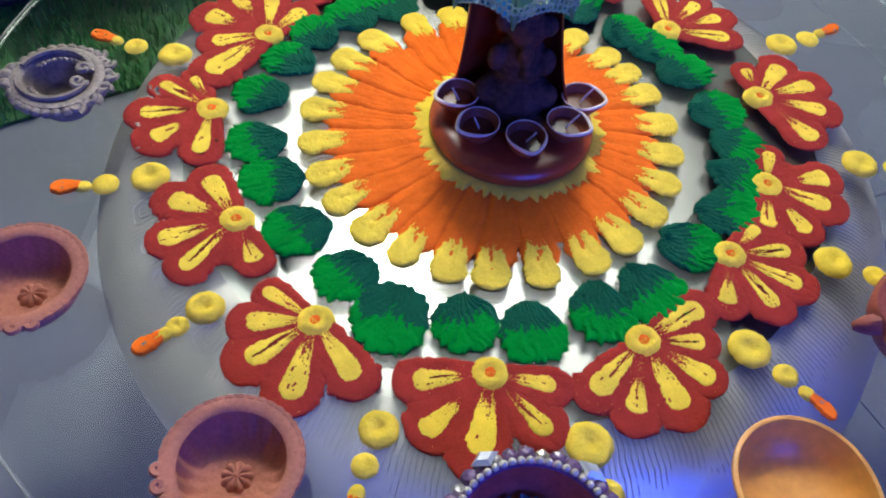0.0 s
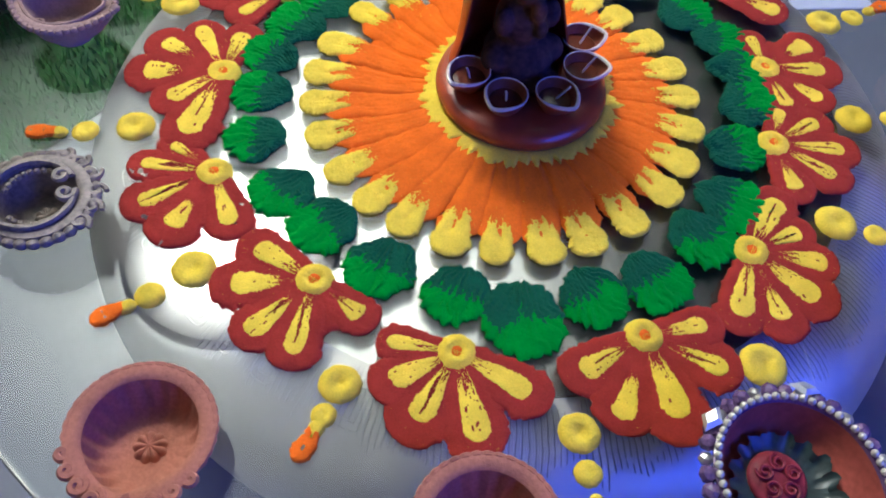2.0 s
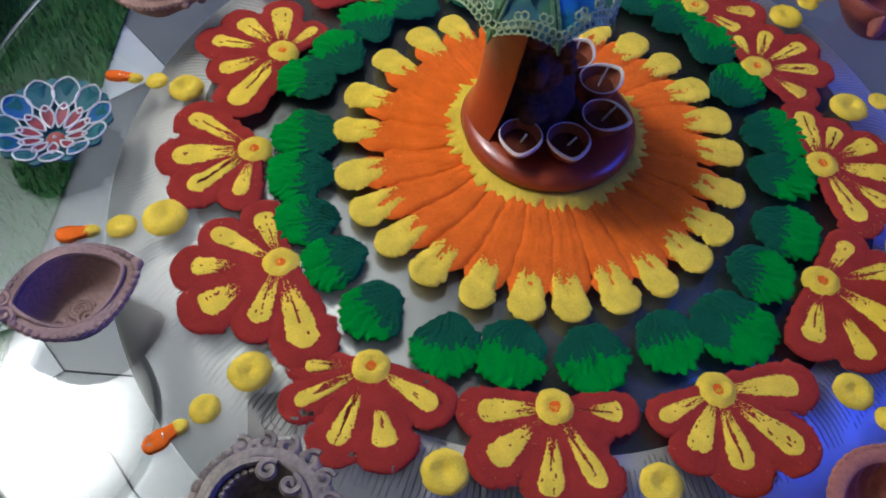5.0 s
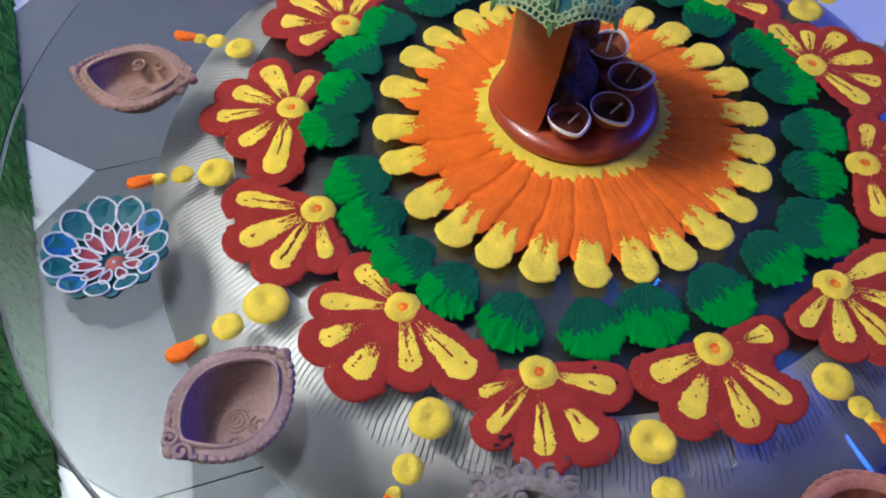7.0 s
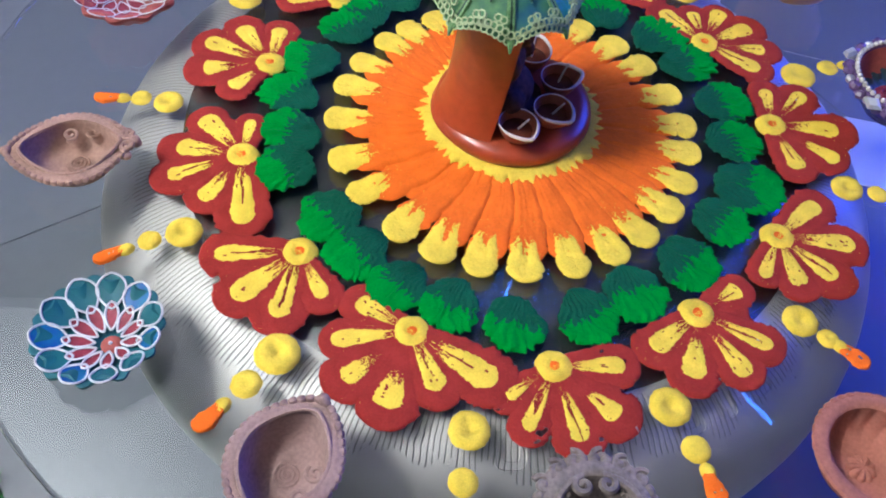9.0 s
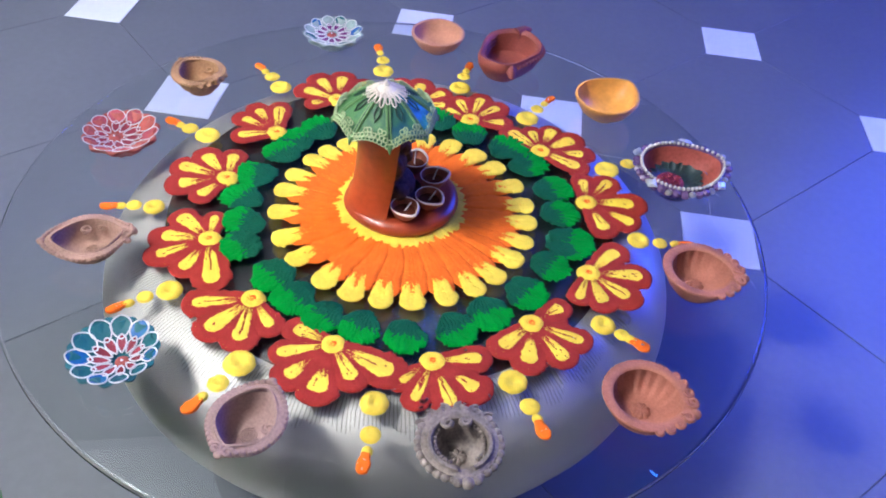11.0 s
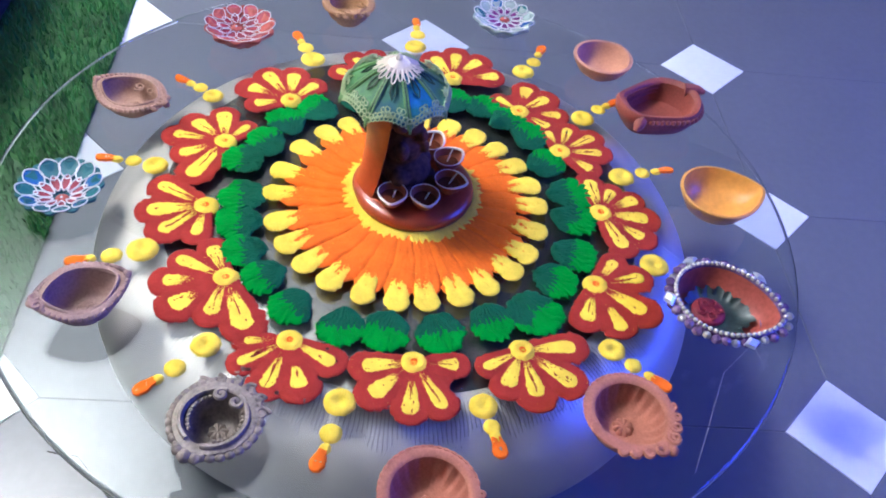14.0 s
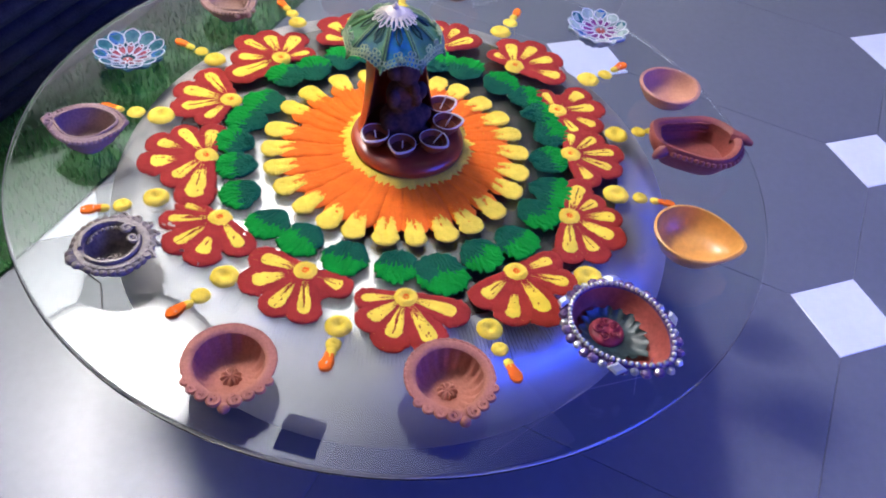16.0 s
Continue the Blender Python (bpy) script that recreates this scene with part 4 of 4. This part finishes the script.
def flower_lamp(x, y, label, radius, outer_mats, inner_mat, body_mat, line_mat, petals=11, lean=0.0, shift=0.25, height=0.02, turn=None, line=0.0009):
    """Flat dish built as a flower: painted petals in two rings with raised outlines."""
    d = lamp_at("flower_lamp", x, y, label, turn, lean=lean)
    a = np.arange(88) * TAU / 88
    edge = radius * (0.93 + 0.07 * np.cos(a * petals))
    rows = [(0.02, 0), (0.45, 0), (0.6, 0.25), (0.9, 0.62), (1.0, 0.78), (1.0, 0.9), (0.95, 0.93), (0.7, 0.6), (0.4, 0.42), (0.02, 0.38)]
    part("dish", Build().grid(np.array([f * edge * np.cos(a) for f, _ in rows]), np.array([f * edge * np.sin(a) for f, _ in rows]), np.array([z * height + 0 * a for _, z in rows]), wrap=True), body_mat, d)
    eye = Vector((-radius * shift, 0))
    lift = lambda q: height * (0.42 + 0.55 * min(1.0, (q.length / radius)) ** 2) + 0.0012
    for k in range(petals):
        t = (k + 0.5) * TAU / petals
        end = Vector((radius * 0.97 * math.cos(t), radius * 0.97 * math.sin(t)))
        way = end - eye
        wide = 0.30 * TAU / petals * (radius * 0.75) * (0.7 + 0.5 * way.length / radius)
        for ring, (f0, f1, wd, m) in enumerate(((0.52, 1.0, 1.4, outer_mats[k % len(outer_mats)]), (0.2, 0.62, 0.62, inner_mat))):
            L = way.length * (f1 - f0)
            base, n2 = eye + way * f0, way.normalized()
            side = Vector((-n2.y, n2.x))
            loop = [base + n2 * px + side * py for px, py in petal_outline(L, wide * wd)]
            mid = base + n2 * L * 0.5
            pts = [(q.x, q.y, lift(q) + 0.0004 * ring) for q in loop]
            b = Build().add([(mid.x, mid.y, lift(mid) - 0.0008 + 0.0004 * ring)] + pts, [(0, i + 1, (i + 1) % len(pts) + 1) for i in range(len(pts))])
            p = part("painted_petal", b, m, d)
            part("outline", Build().tube([(q[0], q[1], q[2] + 0.0006) for q in pts + pts[:1]], line, 5), line_mat, p, "raised white outline")
    part("centre", Build().ball((eye.x, eye.y, height * 0.45), radius * 0.16, 0.35, 14, 6), CORAL, d, "coral centre")
    part("centre_bead", Build().ball((eye.x, eye.y, height * 0.45 + radius * 0.05), radius * 0.035), WHITE_PAINT, d)


flower_lamp(-0.219, 0.321, "flat lotus lamp painted teal and blue with white outlines", 0.047, (TEAL, BLUE, TEAL, BLUE, TEAL), MAROON, TEAL, WHITE_PAINT, 11, turn=48, height=0.022)
flower_lamp(0.150, 0.368, "flower lamp painted coral pink with white outlines", 0.050, (PINK, CORAL, MAROON, PINK), MAROON, CORAL, WHITE_PAINT, 10, turn=-112, height=0.03, line=0.0006)
flower_lamp(0.416, 0.084, "silvery mint flower lamp with white raised outlines", 0.048, (TEAL, MINT, BLUE, MINT), VIOLET, MINT, WHITE_PAINT, 11, turn=-168, height=0.028, line=0.0007)


def jewelled_lamp(x, y):
    """Large lamp: red hollow, dark painted floor with a swirl medallion, a pearl string and stones on the rim."""
    d = lamp_at("jewelled_lamp", x, y, "large painted lamp edged with pearls and purple stones", -78)
    R, tip, h = 0.052, 0.36, 0.038
    out, hollow = bowl(R, h, tip, 0.1, 0.55, sharp=0.6, seg=72)
    part("body", out, PURPLE, d, "purple painted outside")
    part("hollow", hollow, CORAL, d, "coral red painted hollow")
    a = np.arange(120) * TAU / 120
    jag = 1 + 0.09 * vnoise(np.cos(a) * 7, np.sin(a) * 7, 4) + 0.05 * np.sign(np.sin(a * 17))
    rows = [(0.02, 0.245), (0.35, 0.255), (0.52, 0.31), (0.645, 0.47)]
    x_, y_, z_ = [], [], []
    for k, (f, z) in enumerate(rows):
        rr = f * rim_radius(a, R, tip * 0.55, 0.6) * (jag if k == 3 else 1)
        x_.append(rr * np.cos(a)), y_.append(rr * np.sin(a)), z_.append(z * h + 0.001 + 0 * a)
    part("dark_patch", Build().grid(np.array(x_), np.array(y_), np.array(z_), wrap=True), BLACK_GREEN, d, "jagged dark green patch")
    med = part("medallion", Build().lathe([(0, 0.016), (0.012, 0.0158), (0.0175, 0.0145), (0.019, 0.012), (0.019, 0.0085)], 40), MAROON, d, "maroon medallion", m=pose(-0.006, 0, 0))
    for k in range(5):
        t = k * TAU / 5
        part("swirl", Build().tube(scroll(0.0095 * math.cos(t), 0.0095 * math.sin(t), 0.0162, 0.0058, 1.5, t, 0.001, 1), 0.0011, 5), MAROON, med)
    pearl = Build().ball((0, 0, 0), 0.0027, 1, 8, 6).mesh("pearl", PEARL)
    n = 54
    for k in range(n):
        t = k * TAU / n
        r = float(rim_radius(np.array(t), R, tip, 0.6)) * 0.955
        part("pearl", pearl, PEARL, d, m=pose(r * math.cos(t), r * math.sin(t), h + 0.0012))
    stones = [Build().ball((0, 0, 0), 0.0062, 0.75, 7, 4).mesh("stone", PURPLE, False), Build().ball((0, 0, 0), 0.005, 0.8, 6, 4).mesh("stone", SILVER, False)]
    for k in range(34):
        t = (k + 0.5) * TAU / 34
        r = float(rim_radius(np.array(t), R, tip, 0.6)) * 1.06
        part("stone", stones[0 if k % 3 else 1], PURPLE, d, m=pose(r * math.cos(t), r * math.sin(t), h - 0.004 - 0.0015 * (k % 2), rng.uniform(-20, 20), rng.uniform(-20, 20), math.degrees(t)))
    gem = Build().add([(0.007, 0, 0), (0, 0.0105, 0), (-0.007, 0, 0), (0, -0.0105, 0), (0.004, 0, 0.003), (0, 0.006, 0.003), (-0.004, 0, 0.003), (0, -0.006, 0.003)],
                      [(0, 1, 5, 4), (1, 2, 6, 5), (2, 3, 7, 6), (3, 0, 4, 7), (4, 5, 6, 7), (3, 2, 1, 0)]).mesh("mirror_stone", JEWEL, False)
    for t in (-2.75, -0.95, 0.9, 2.3):
        r = float(rim_radius(np.array(t), R, tip, 0.6)) * 1.12
        part("mirror_stone", gem, JEWEL, d, "lozenge mirror stone", m=pose(r * math.cos(t), r * math.sin(t), h - 0.001, 0, 25, math.degrees(t)))


jewelled_lamp(0.042, -0.366)

# the figurine: clay base with a hooded niche, an idol, small lamps and a canopy
FZ = H + 0.0036
figure = thing("canopy_figurine", pose(FC.x, FC.y, FZ), "red clay shrine with a green umbrella canopy and five small lamps", "figurine")
part("base", Build().lathe([(0.0, 0.0), (0.066, 0.0), (0.0705, 0.003), (0.072, 0.008), (0.0705, 0.013), (0.066, 0.0165), (0.058, 0.0185), (0.05, 0.0175), (0.0, 0.0175)], 96), BASE_CLAY, figure, "glossy red clay base")
HC = Vector((-0.012, 0.024))


def hood():
    """Curved back wall along the edge of the base, drawn in under the canopy and open to the front."""
    n, m = 44, 18
    b = Build()
    rows_in, rows_out = [], []
    for i in range(m):
        f = i / (m - 1)
        z = 0.006 + f * 0.15
        r = 0.0515 - 0.014 * math.sin(min(1.0, f * 1.15) * math.pi / 2) ** 1.1 + 0.009 * math.exp(-f * 11)
        low, high = radians(-8 + 8 * f), radians(166 + 36 * f)
        ang = [low + (high - low) * j / (n - 1) for j in range(n)]
        cx, cy = -0.002 + HC.x * f, 0.014 + 0.007 * f
        rows_out.append([(cx + r * math.cos(t), cy + r * math.sin(t), z) for t in ang])
        wall = [0.0015 + 0.0085 * math.sin(math.pi / 2 * min(1.0, min(j, n - 1 - j) / 12)) for j in range(n)]
        rows_in.append([(cx + (r - w) * math.cos(t), cy + (r - w) * math.sin(t), z) for t, w in zip(ang, wall)])
    flat = lambda rows: [p for row in rows for p in row]
    b.v = flat(rows_out) + flat(rows_in)
    k = n * m
    for i in range(m - 1):
        for j in range(n - 1):
            q = (i * n + j, i * n + j + 1, (i + 1) * n + j + 1, (i + 1) * n + j)
            b.f += [q, tuple(k + s for s in reversed(q))]
        for j in (0, n - 1):
            q = (i * n + j, (i + 1) * n + j, k + (i + 1) * n + j, k + i * n + j)
            b.f.append(q if j == 0 else tuple(reversed(q)))
    for j in range(n - 1):
        b.f.append(((m - 1) * n + j, (m - 1) * n + j + 1, k + (m - 1) * n + j + 1, k + (m - 1) * n + j))
    return b


part("hood", hood(), BASE_CLAY, figure, "curved red clay back wall")
idol = Build()
for p, r, sq in (((0.0, 0.006, 0.034), 0.03, 0.62), ((0, 0.01, 0.064), 0.022, 1.15), ((0, 0.006, 0.1), 0.0165, 1.05), ((0, 0.006, 0.121), 0.011, 1.1),
                 ((-0.022, 0.0, 0.036), 0.014, 0.8), ((0.022, 0.0, 0.036), 0.014, 0.8), ((-0.02, 0.002, 0.07), 0.0085, 1.5), ((0.02, 0.002, 0.07), 0.0085, 1.5),
                 ((-0.016, 0.008, 0.102), 0.0095, 0.9), ((0.016, 0.008, 0.102), 0.0095, 0.9), ((0.002, -0.011, 0.086), 0.0062, 1.6), ((0.005, -0.014, 0.07), 0.0055, 1.5), ((0, 0.0, 0.02), 0.034, 0.25)):
    idol.ball((p[0] + 0.0, p[1] + 0.008, p[2]), r, sq, 20, 12)
statue = solid("statue", idol, IDOL, "small dark brown seated statue inside the clay niche", "statue", m=pose(FC.x, FC.y, FZ))
skin = statue.modifiers.new("one_skin", "REMESH")
skin.mode, skin.voxel_size, skin.use_smooth_shade = "VOXEL", 0.0016, True

for k, (lx, ly) in enumerate(((-0.026, 0.007), (-0.007, -0.025), (0.032, -0.035), (0.066, -0.014), (0.079, 0.018))):
    out_turn = math.degrees(math.atan2(ly - 0.012, lx - 0.026)) + (20, -10, 8, 10, -14)[k]
    m = pose(lx - FC.x, ly - FC.y, 0.0172, 0, 0, out_turn)
    o, hol = bowl(0.0172, 0.0172, 0.34, 0.1, 0.55, seg=36, sharp=0.48)
    small = part("small_lamp", o, LAMP_CLAY, figure, "small brown clay lamp with a white rim", m=m)
    part("hollow", hol, LAMP_CLAY, small)
    n = 36
    loop = [(float(rim_radius(np.array(i * TAU / n), 0.0172, 0.31, 0.48)) * 0.97 * math.cos(i * TAU / n), float(rim_radius(np.array(i * TAU / n), 0.0172, 0.31, 0.48)) * 0.97 * math.sin(i * TAU / n), 0.0175) for i in range(n + 1)]
    part("rim", Build().tube(loop, 0.0012, 6, [0.45 + 1.0 * max(0.0, math.cos(i * TAU / n)) ** 0.7 for i in range(n + 1)]), CREAM, small, "white painted rim")
    part("wax", Build().lathe([(0.0, 0.0098), (0.008, 0.0097), (0.0132, 0.0094), (0.0134, 0.0085)], 28), OIL, small, "dark glossy wax")
    bend = rng.uniform(-0.004, 0.004)
    part("wick", Build().tube([(0.0, bend * 0.3, 0.009), (0.004, bend, 0.018), (0.0085, bend * 1.5, 0.0275)], 0.0009, 5), COTTON, small, "pale cotton wick")

# umbrella canopy
CX, CY = 0.006 - FC.x, 0.030 - FC.y
RIBS = 8
SCALLOP = 0.0085


def canopy_radius(f):
    return 0.0605 * f ** 0.9


def canopy_height(f):
    return 0.0425 * (1 - f ** 1.35)


def gore(k):
    """One panel of the canopy between two ribs, sagging a little."""
    b = Build()
    f, s = np.meshgrid(np.linspace(0.09, 1, 17), np.linspace(0, 1, 13), indexing="ij")
    r = np.vectorize(canopy_radius)(f)
    z = np.vectorize(canopy_height)(f) - 0.002 * np.sin(s * math.pi) * f ** 2 * (1 - f) * 4 + SCALLOP * np.sin(s * math.pi) * f ** 7
    a = (k + s) * TAU / RIBS
    r = r * (1 - 0.04 * np.sin(s * math.pi))
    b.grid(r * np.cos(a), r * np.sin(a), z)
    b.grid((r - 0.0018) * np.cos(a)[:, ::-1] * 1.0, (r - 0.0018) * np.sin(a)[:, ::-1], z - 0.0015)
    return b


cm = pose(CX, CY, 0.141)
crown = part("canopy", Build().lathe([(0.0, 0.0465), (0.004, 0.0458), (0.008, 0.0435), (0.012, 0.0405), (0.0145, 0.038), (0.0148, 0.035)], 32), CREAM, figure, "cream crown of the canopy", m=cm)
for k in range(RIBS):
    a = k * TAU / RIBS
    part("panel", gore(k), CANOPY_BLUE if k == 5 else CANOPY_TEAL if k in (4, 6, 7) else CANOPY_GREEN, crown, "painted green and blue panel")
    pts = [(canopy_radius(f) * math.cos(a), canopy_radius(f) * math.sin(a), canopy_height(f) + 0.0012) for f in np.linspace(0.3, 1.0, 9)]
    for s in (-0.042, 0.042):
        line = [(canopy_radius(f) * math.cos(a + s / (0.4 + f)), canopy_radius(f) * math.sin(a + s / (0.4 + f)), canopy_height(f) + 0.0010) for f in np.linspace(0.34, 0.98, 24)]
        part("rib", Build().beads(line, 0.0017, 0.0026, False, 6, 0.75), LEAF_PAINT, crown, "raised beaded green rib")
    part("rib_groove", Build().tube(pts, 0.0012, 6), RIB_GREEN, crown, "dark green line between two ribs")
    part("rib_point", Build().tube([pts[-2], pts[-1], (pts[-1][0] * 1.035, pts[-1][1] * 1.035, pts[-1][2] - 0.006)], 0.0026, 6, [0.6, 1.0, 0.3]), LEAF_PAINT, crown, "drooping green point")
    am = (k + 0.5) * TAU / RIBS
    loop = [(canopy_radius(f) * math.cos(am + w), canopy_radius(f) * math.sin(am + w), canopy_height(f) + 0.0008) for f, w in [(0.28, 0.0), (0.4, 0.09), (0.52, 0.1), (0.62, 0.0), (0.52, -0.1), (0.4, -0.09), (0.28, 0.0)]]
    part("loop", Build().tube(loop, 0.0010, 5), RIB_GREEN, crown, "raised dark green loop")
    lace = Build()
    for j in range(10):
        t = (k + (j + 0.5) / 10) * TAU / RIBS
        for row in range(3):
            rr = 0.0594 - 0.002 * math.sin((j + 0.5) / 10 * math.pi) - (0.0, 0.0018, 0.0058)[row]
            if row == 2 and (j < 2 or 3 < j < 6 or j > 7):
                continue
            c = Vector((rr * math.cos(t + row * 0.04), rr * math.sin(t + row * 0.04), canopy_height(1.0) + 0.0022 + 0.0043 * row + SCALLOP * math.sin((j + 0.5) / 10 * math.pi)))
            side, up = Vector((-math.sin(t), math.cos(t), 0)), Vector((-math.cos(t) * 0.45, -math.sin(t) * 0.45, 0.9))
            lace.tube([c + 0.0027 * (math.cos(q * TAU / 7) * side + math.sin(q * TAU / 7) * up) for q in range(8)], 0.0009, 4)
    for j in range(-2, 3):
        w = am + 0.05 * j
        foot, end = Vector((0.0565 * math.cos(am + 0.02 * j), 0.0565 * math.sin(am + 0.02 * j), canopy_height(0.93) + SCALLOP * 0.8)), (0.75 if j == 0 else 0.83)
        tip_r = canopy_radius(end)
        lace.tube([foot, (foot + Vector((tip_r * math.cos(w), tip_r * math.sin(w), canopy_height(end) + 0.003))) / 2, Vector((tip_r * math.cos(w), tip_r * math.sin(w), canopy_height(end) + 0.0022))], 0.0014, 5, [0.5, 1.0, 0.3])
    part("lace", lace, LACE, crown, "pale green lace of small rings")
for k in range(20):
    a = k * TAU / 20
    pts = []
    for i in range(11):
        t = i / 10 * TAU
        f = 0.15 + (0.25 if k % 2 else 0.2) * (1 - math.cos(t)) / 2
        w = 0.12 * math.sin(t)
        pts.append((canopy_radius(f) * math.cos(a + w), canopy_radius(f) * math.sin(a + w), canopy_height(f) + 0.0018))
    part("crown_petal", Build().tube(pts, 0.0009, 5), CREAM, crown, "cream raised petal loop")
part("finial", Build().ball((0, 0, 0.0465), 0.0042).ball((0, 0, 0.0505), 0.002), CREAM, crown)

# thin pale lines laid on the glass in place of reflected streaks
for pts in (((0.02, -0.43), (0.09, -0.37), (0.12, -0.28)), ((-0.15, -0.41), (-0.02, -0.40), (0.05, -0.42))):
    solid("thread", Build().tube([(x, y, H + 0.0007) for x, y in pts], 0.00022, 4), COTTON, "thin pale line standing in for a reflection on the glass", "thread", "threads")

# ---- floor round the table ----
LA, LB = Vector((0.405, 0.24)), Vector((0.32, -0.54))
O = Vector((0.772, 0.393))
ua, ub = LA.normalized(), LB.normalized()
cut = 0.097
ha, hb = LA.length / 2, LB.length / 2
turn = math.degrees(math.atan2(LA.y, LA.x))


def slab(outline, z0, z1, ease=0.0012):
    n = len(outline)
    c = sum((Vector(p) for p in outline), Vector((0, 0))) / n
    inner = [Vector(p) + (c - Vector(p)).normalized() * ease for p in outline]
    v = [(p[0], p[1], z0) for p in outline] + [(p[0], p[1], z1 - ease * 0.5) for p in outline] + [(p.x, p.y, z1) for p in inner]
    f = [tuple(2 * n + i for i in range(n))]
    for i in range(n):
        j = (i + 1) % n
        f += [(i, j, n + j, n + i), (n + i, n + j, 2 * n + j, 2 * n + i)]
    return Build().add(v, f)


g = 0.0006
big = [(ha - g, -hb + cut), (ha - g, hb - cut), (ha - cut, hb - g), (-ha + cut, hb - g), (-ha + g, hb - cut), (-ha + g, -hb + cut), (-ha + cut, -hb + g), (ha - cut, -hb + g)]
tile_mesh = slab(big, -0.004, 0.0).mesh("tile", TILE, False)
c2 = cut - 1.5 * g
insert_mesh = slab([(c2, 0), (0, c2), (-c2, 0), (0, -c2)], -0.004, 0.0004).mesh("insert", INSERT, False)
for i in range(-7, 6):
    for j in range(-5, 5):
        p = O + LA * i + LB * j
        if x0 + 0.4 < p.x < x1 - 0.5 and y0 + 0.5 < p.y < y1 - 0.5:
            part("insert", insert_mesh, INSERT, floor, "white square floor insert", m=pose(p.x, p.y, 0, 0, 0, turn))
            q = p + LA * 0.5 + LB * 0.5
            part("tile", tile_mesh, TILE, floor, m=pose(q.x, q.y, 0, 0, 0, turn))

# artificial turf beyond a straight edge
E0, ED = Vector((-0.474, 0.345)), Vector((0.842, 0.54)).normalized()
EN = Vector((-ED.y, ED.x))
turf = thing("artificial_turf", Matrix.Translation((0, 0, 0)), "green artificial grass mat lying on the tiles", "turf mat")
mat_pts = [E0 - ED * 1.3, E0 + ED * 2.6, E0 + ED * 2.6 + EN * 1.6, E0 - ED * 1.3 + EN * 1.6]
part("backing", slab([(p.x, p.y) for p in mat_pts], 0.0006, 0.006), TURF_BASE, turf, smooth=False)
blades = Build()
g_rng = np.random.default_rng(3)
N = 42000
su = g_rng.uniform(-0.7, 2.2, N)
sv = g_rng.uniform(0.0, 1.0, N) ** 1.25 - 0.004
bx, by = E0.x + ED.x * su + EN.x * sv, E0.y + ED.y * su + EN.y * sv
ba, bl = g_rng.uniform(0, TAU, N), g_rng.uniform(0.012, 0.024, N)
lean = g_rng.uniform(0.002, 0.013, N)
wdt = 0.0016
for k in range(N):
    cx_, sy_ = math.cos(ba[k]), math.sin(ba[k])
    px_, py_ = -sy_ * wdt, cx_ * wdt
    X, Y, L = bx[k], by[k], lean[k]
    nv = len(blades.v)
    blades.v += [(X - px_, Y - py_, 0.005), (X + px_, Y + py_, 0.005), (X + L * cx_, Y + L * sy_, 0.005 + bl[k])]
    blades.f.append((nv, nv + 1, nv + 2))
pb = part("turf_pile", blades, TURF, turf, "short green plastic blades", smooth=False)
tagged(pb, kind="stuff")

# dark ribbed bench along the far side of the turf
def along(s_, off, z):
    p = E0 + ED * s_ + EN * off
    return (p.x, p.y, z)


bench = thing("bench", Matrix.Translation((0, 0, 0.006)), "low black fabric bench with ribbed sides standing on the turf", "bench")
S0, S1 = -1.5, 1.15
top_pts = [E0 + ED * S0 + EN * 0.26, E0 + ED * S1 + EN * 0.26, E0 + ED * S1 + EN * 0.95, E0 + ED * S0 + EN * 0.95]
part("seat", slab([(p.x, p.y) for p in top_pts], 0.0, 0.36, 0.02), FABRIC, bench, smooth=False)
for k in range(9):
    z = 0.022 + k * 0.04
    part("rib", Build().tube([along(S0, 0.255, z), along((S0 + S1) / 2, 0.255, z), along(S1, 0.255, z)], 0.02, 8), FABRIC, bench)
    part("rib", Build().tube([along(S1, 0.255, z), along(S1, 0.6, z), along(S1, 0.95, z)], 0.02, 8), FABRIC, bench)

# stray dark threads on the floor
for pts in (((-0.36, 0.30), (-0.345, 0.26), (-0.36, 0.21), (-0.37, 0.17)),):
    solid("thread", Build().tube([(x, y, 0.0018) for x, y in pts], 0.0012, 4), WIRE, "dark stray thread on the floor", "thread", "threads")
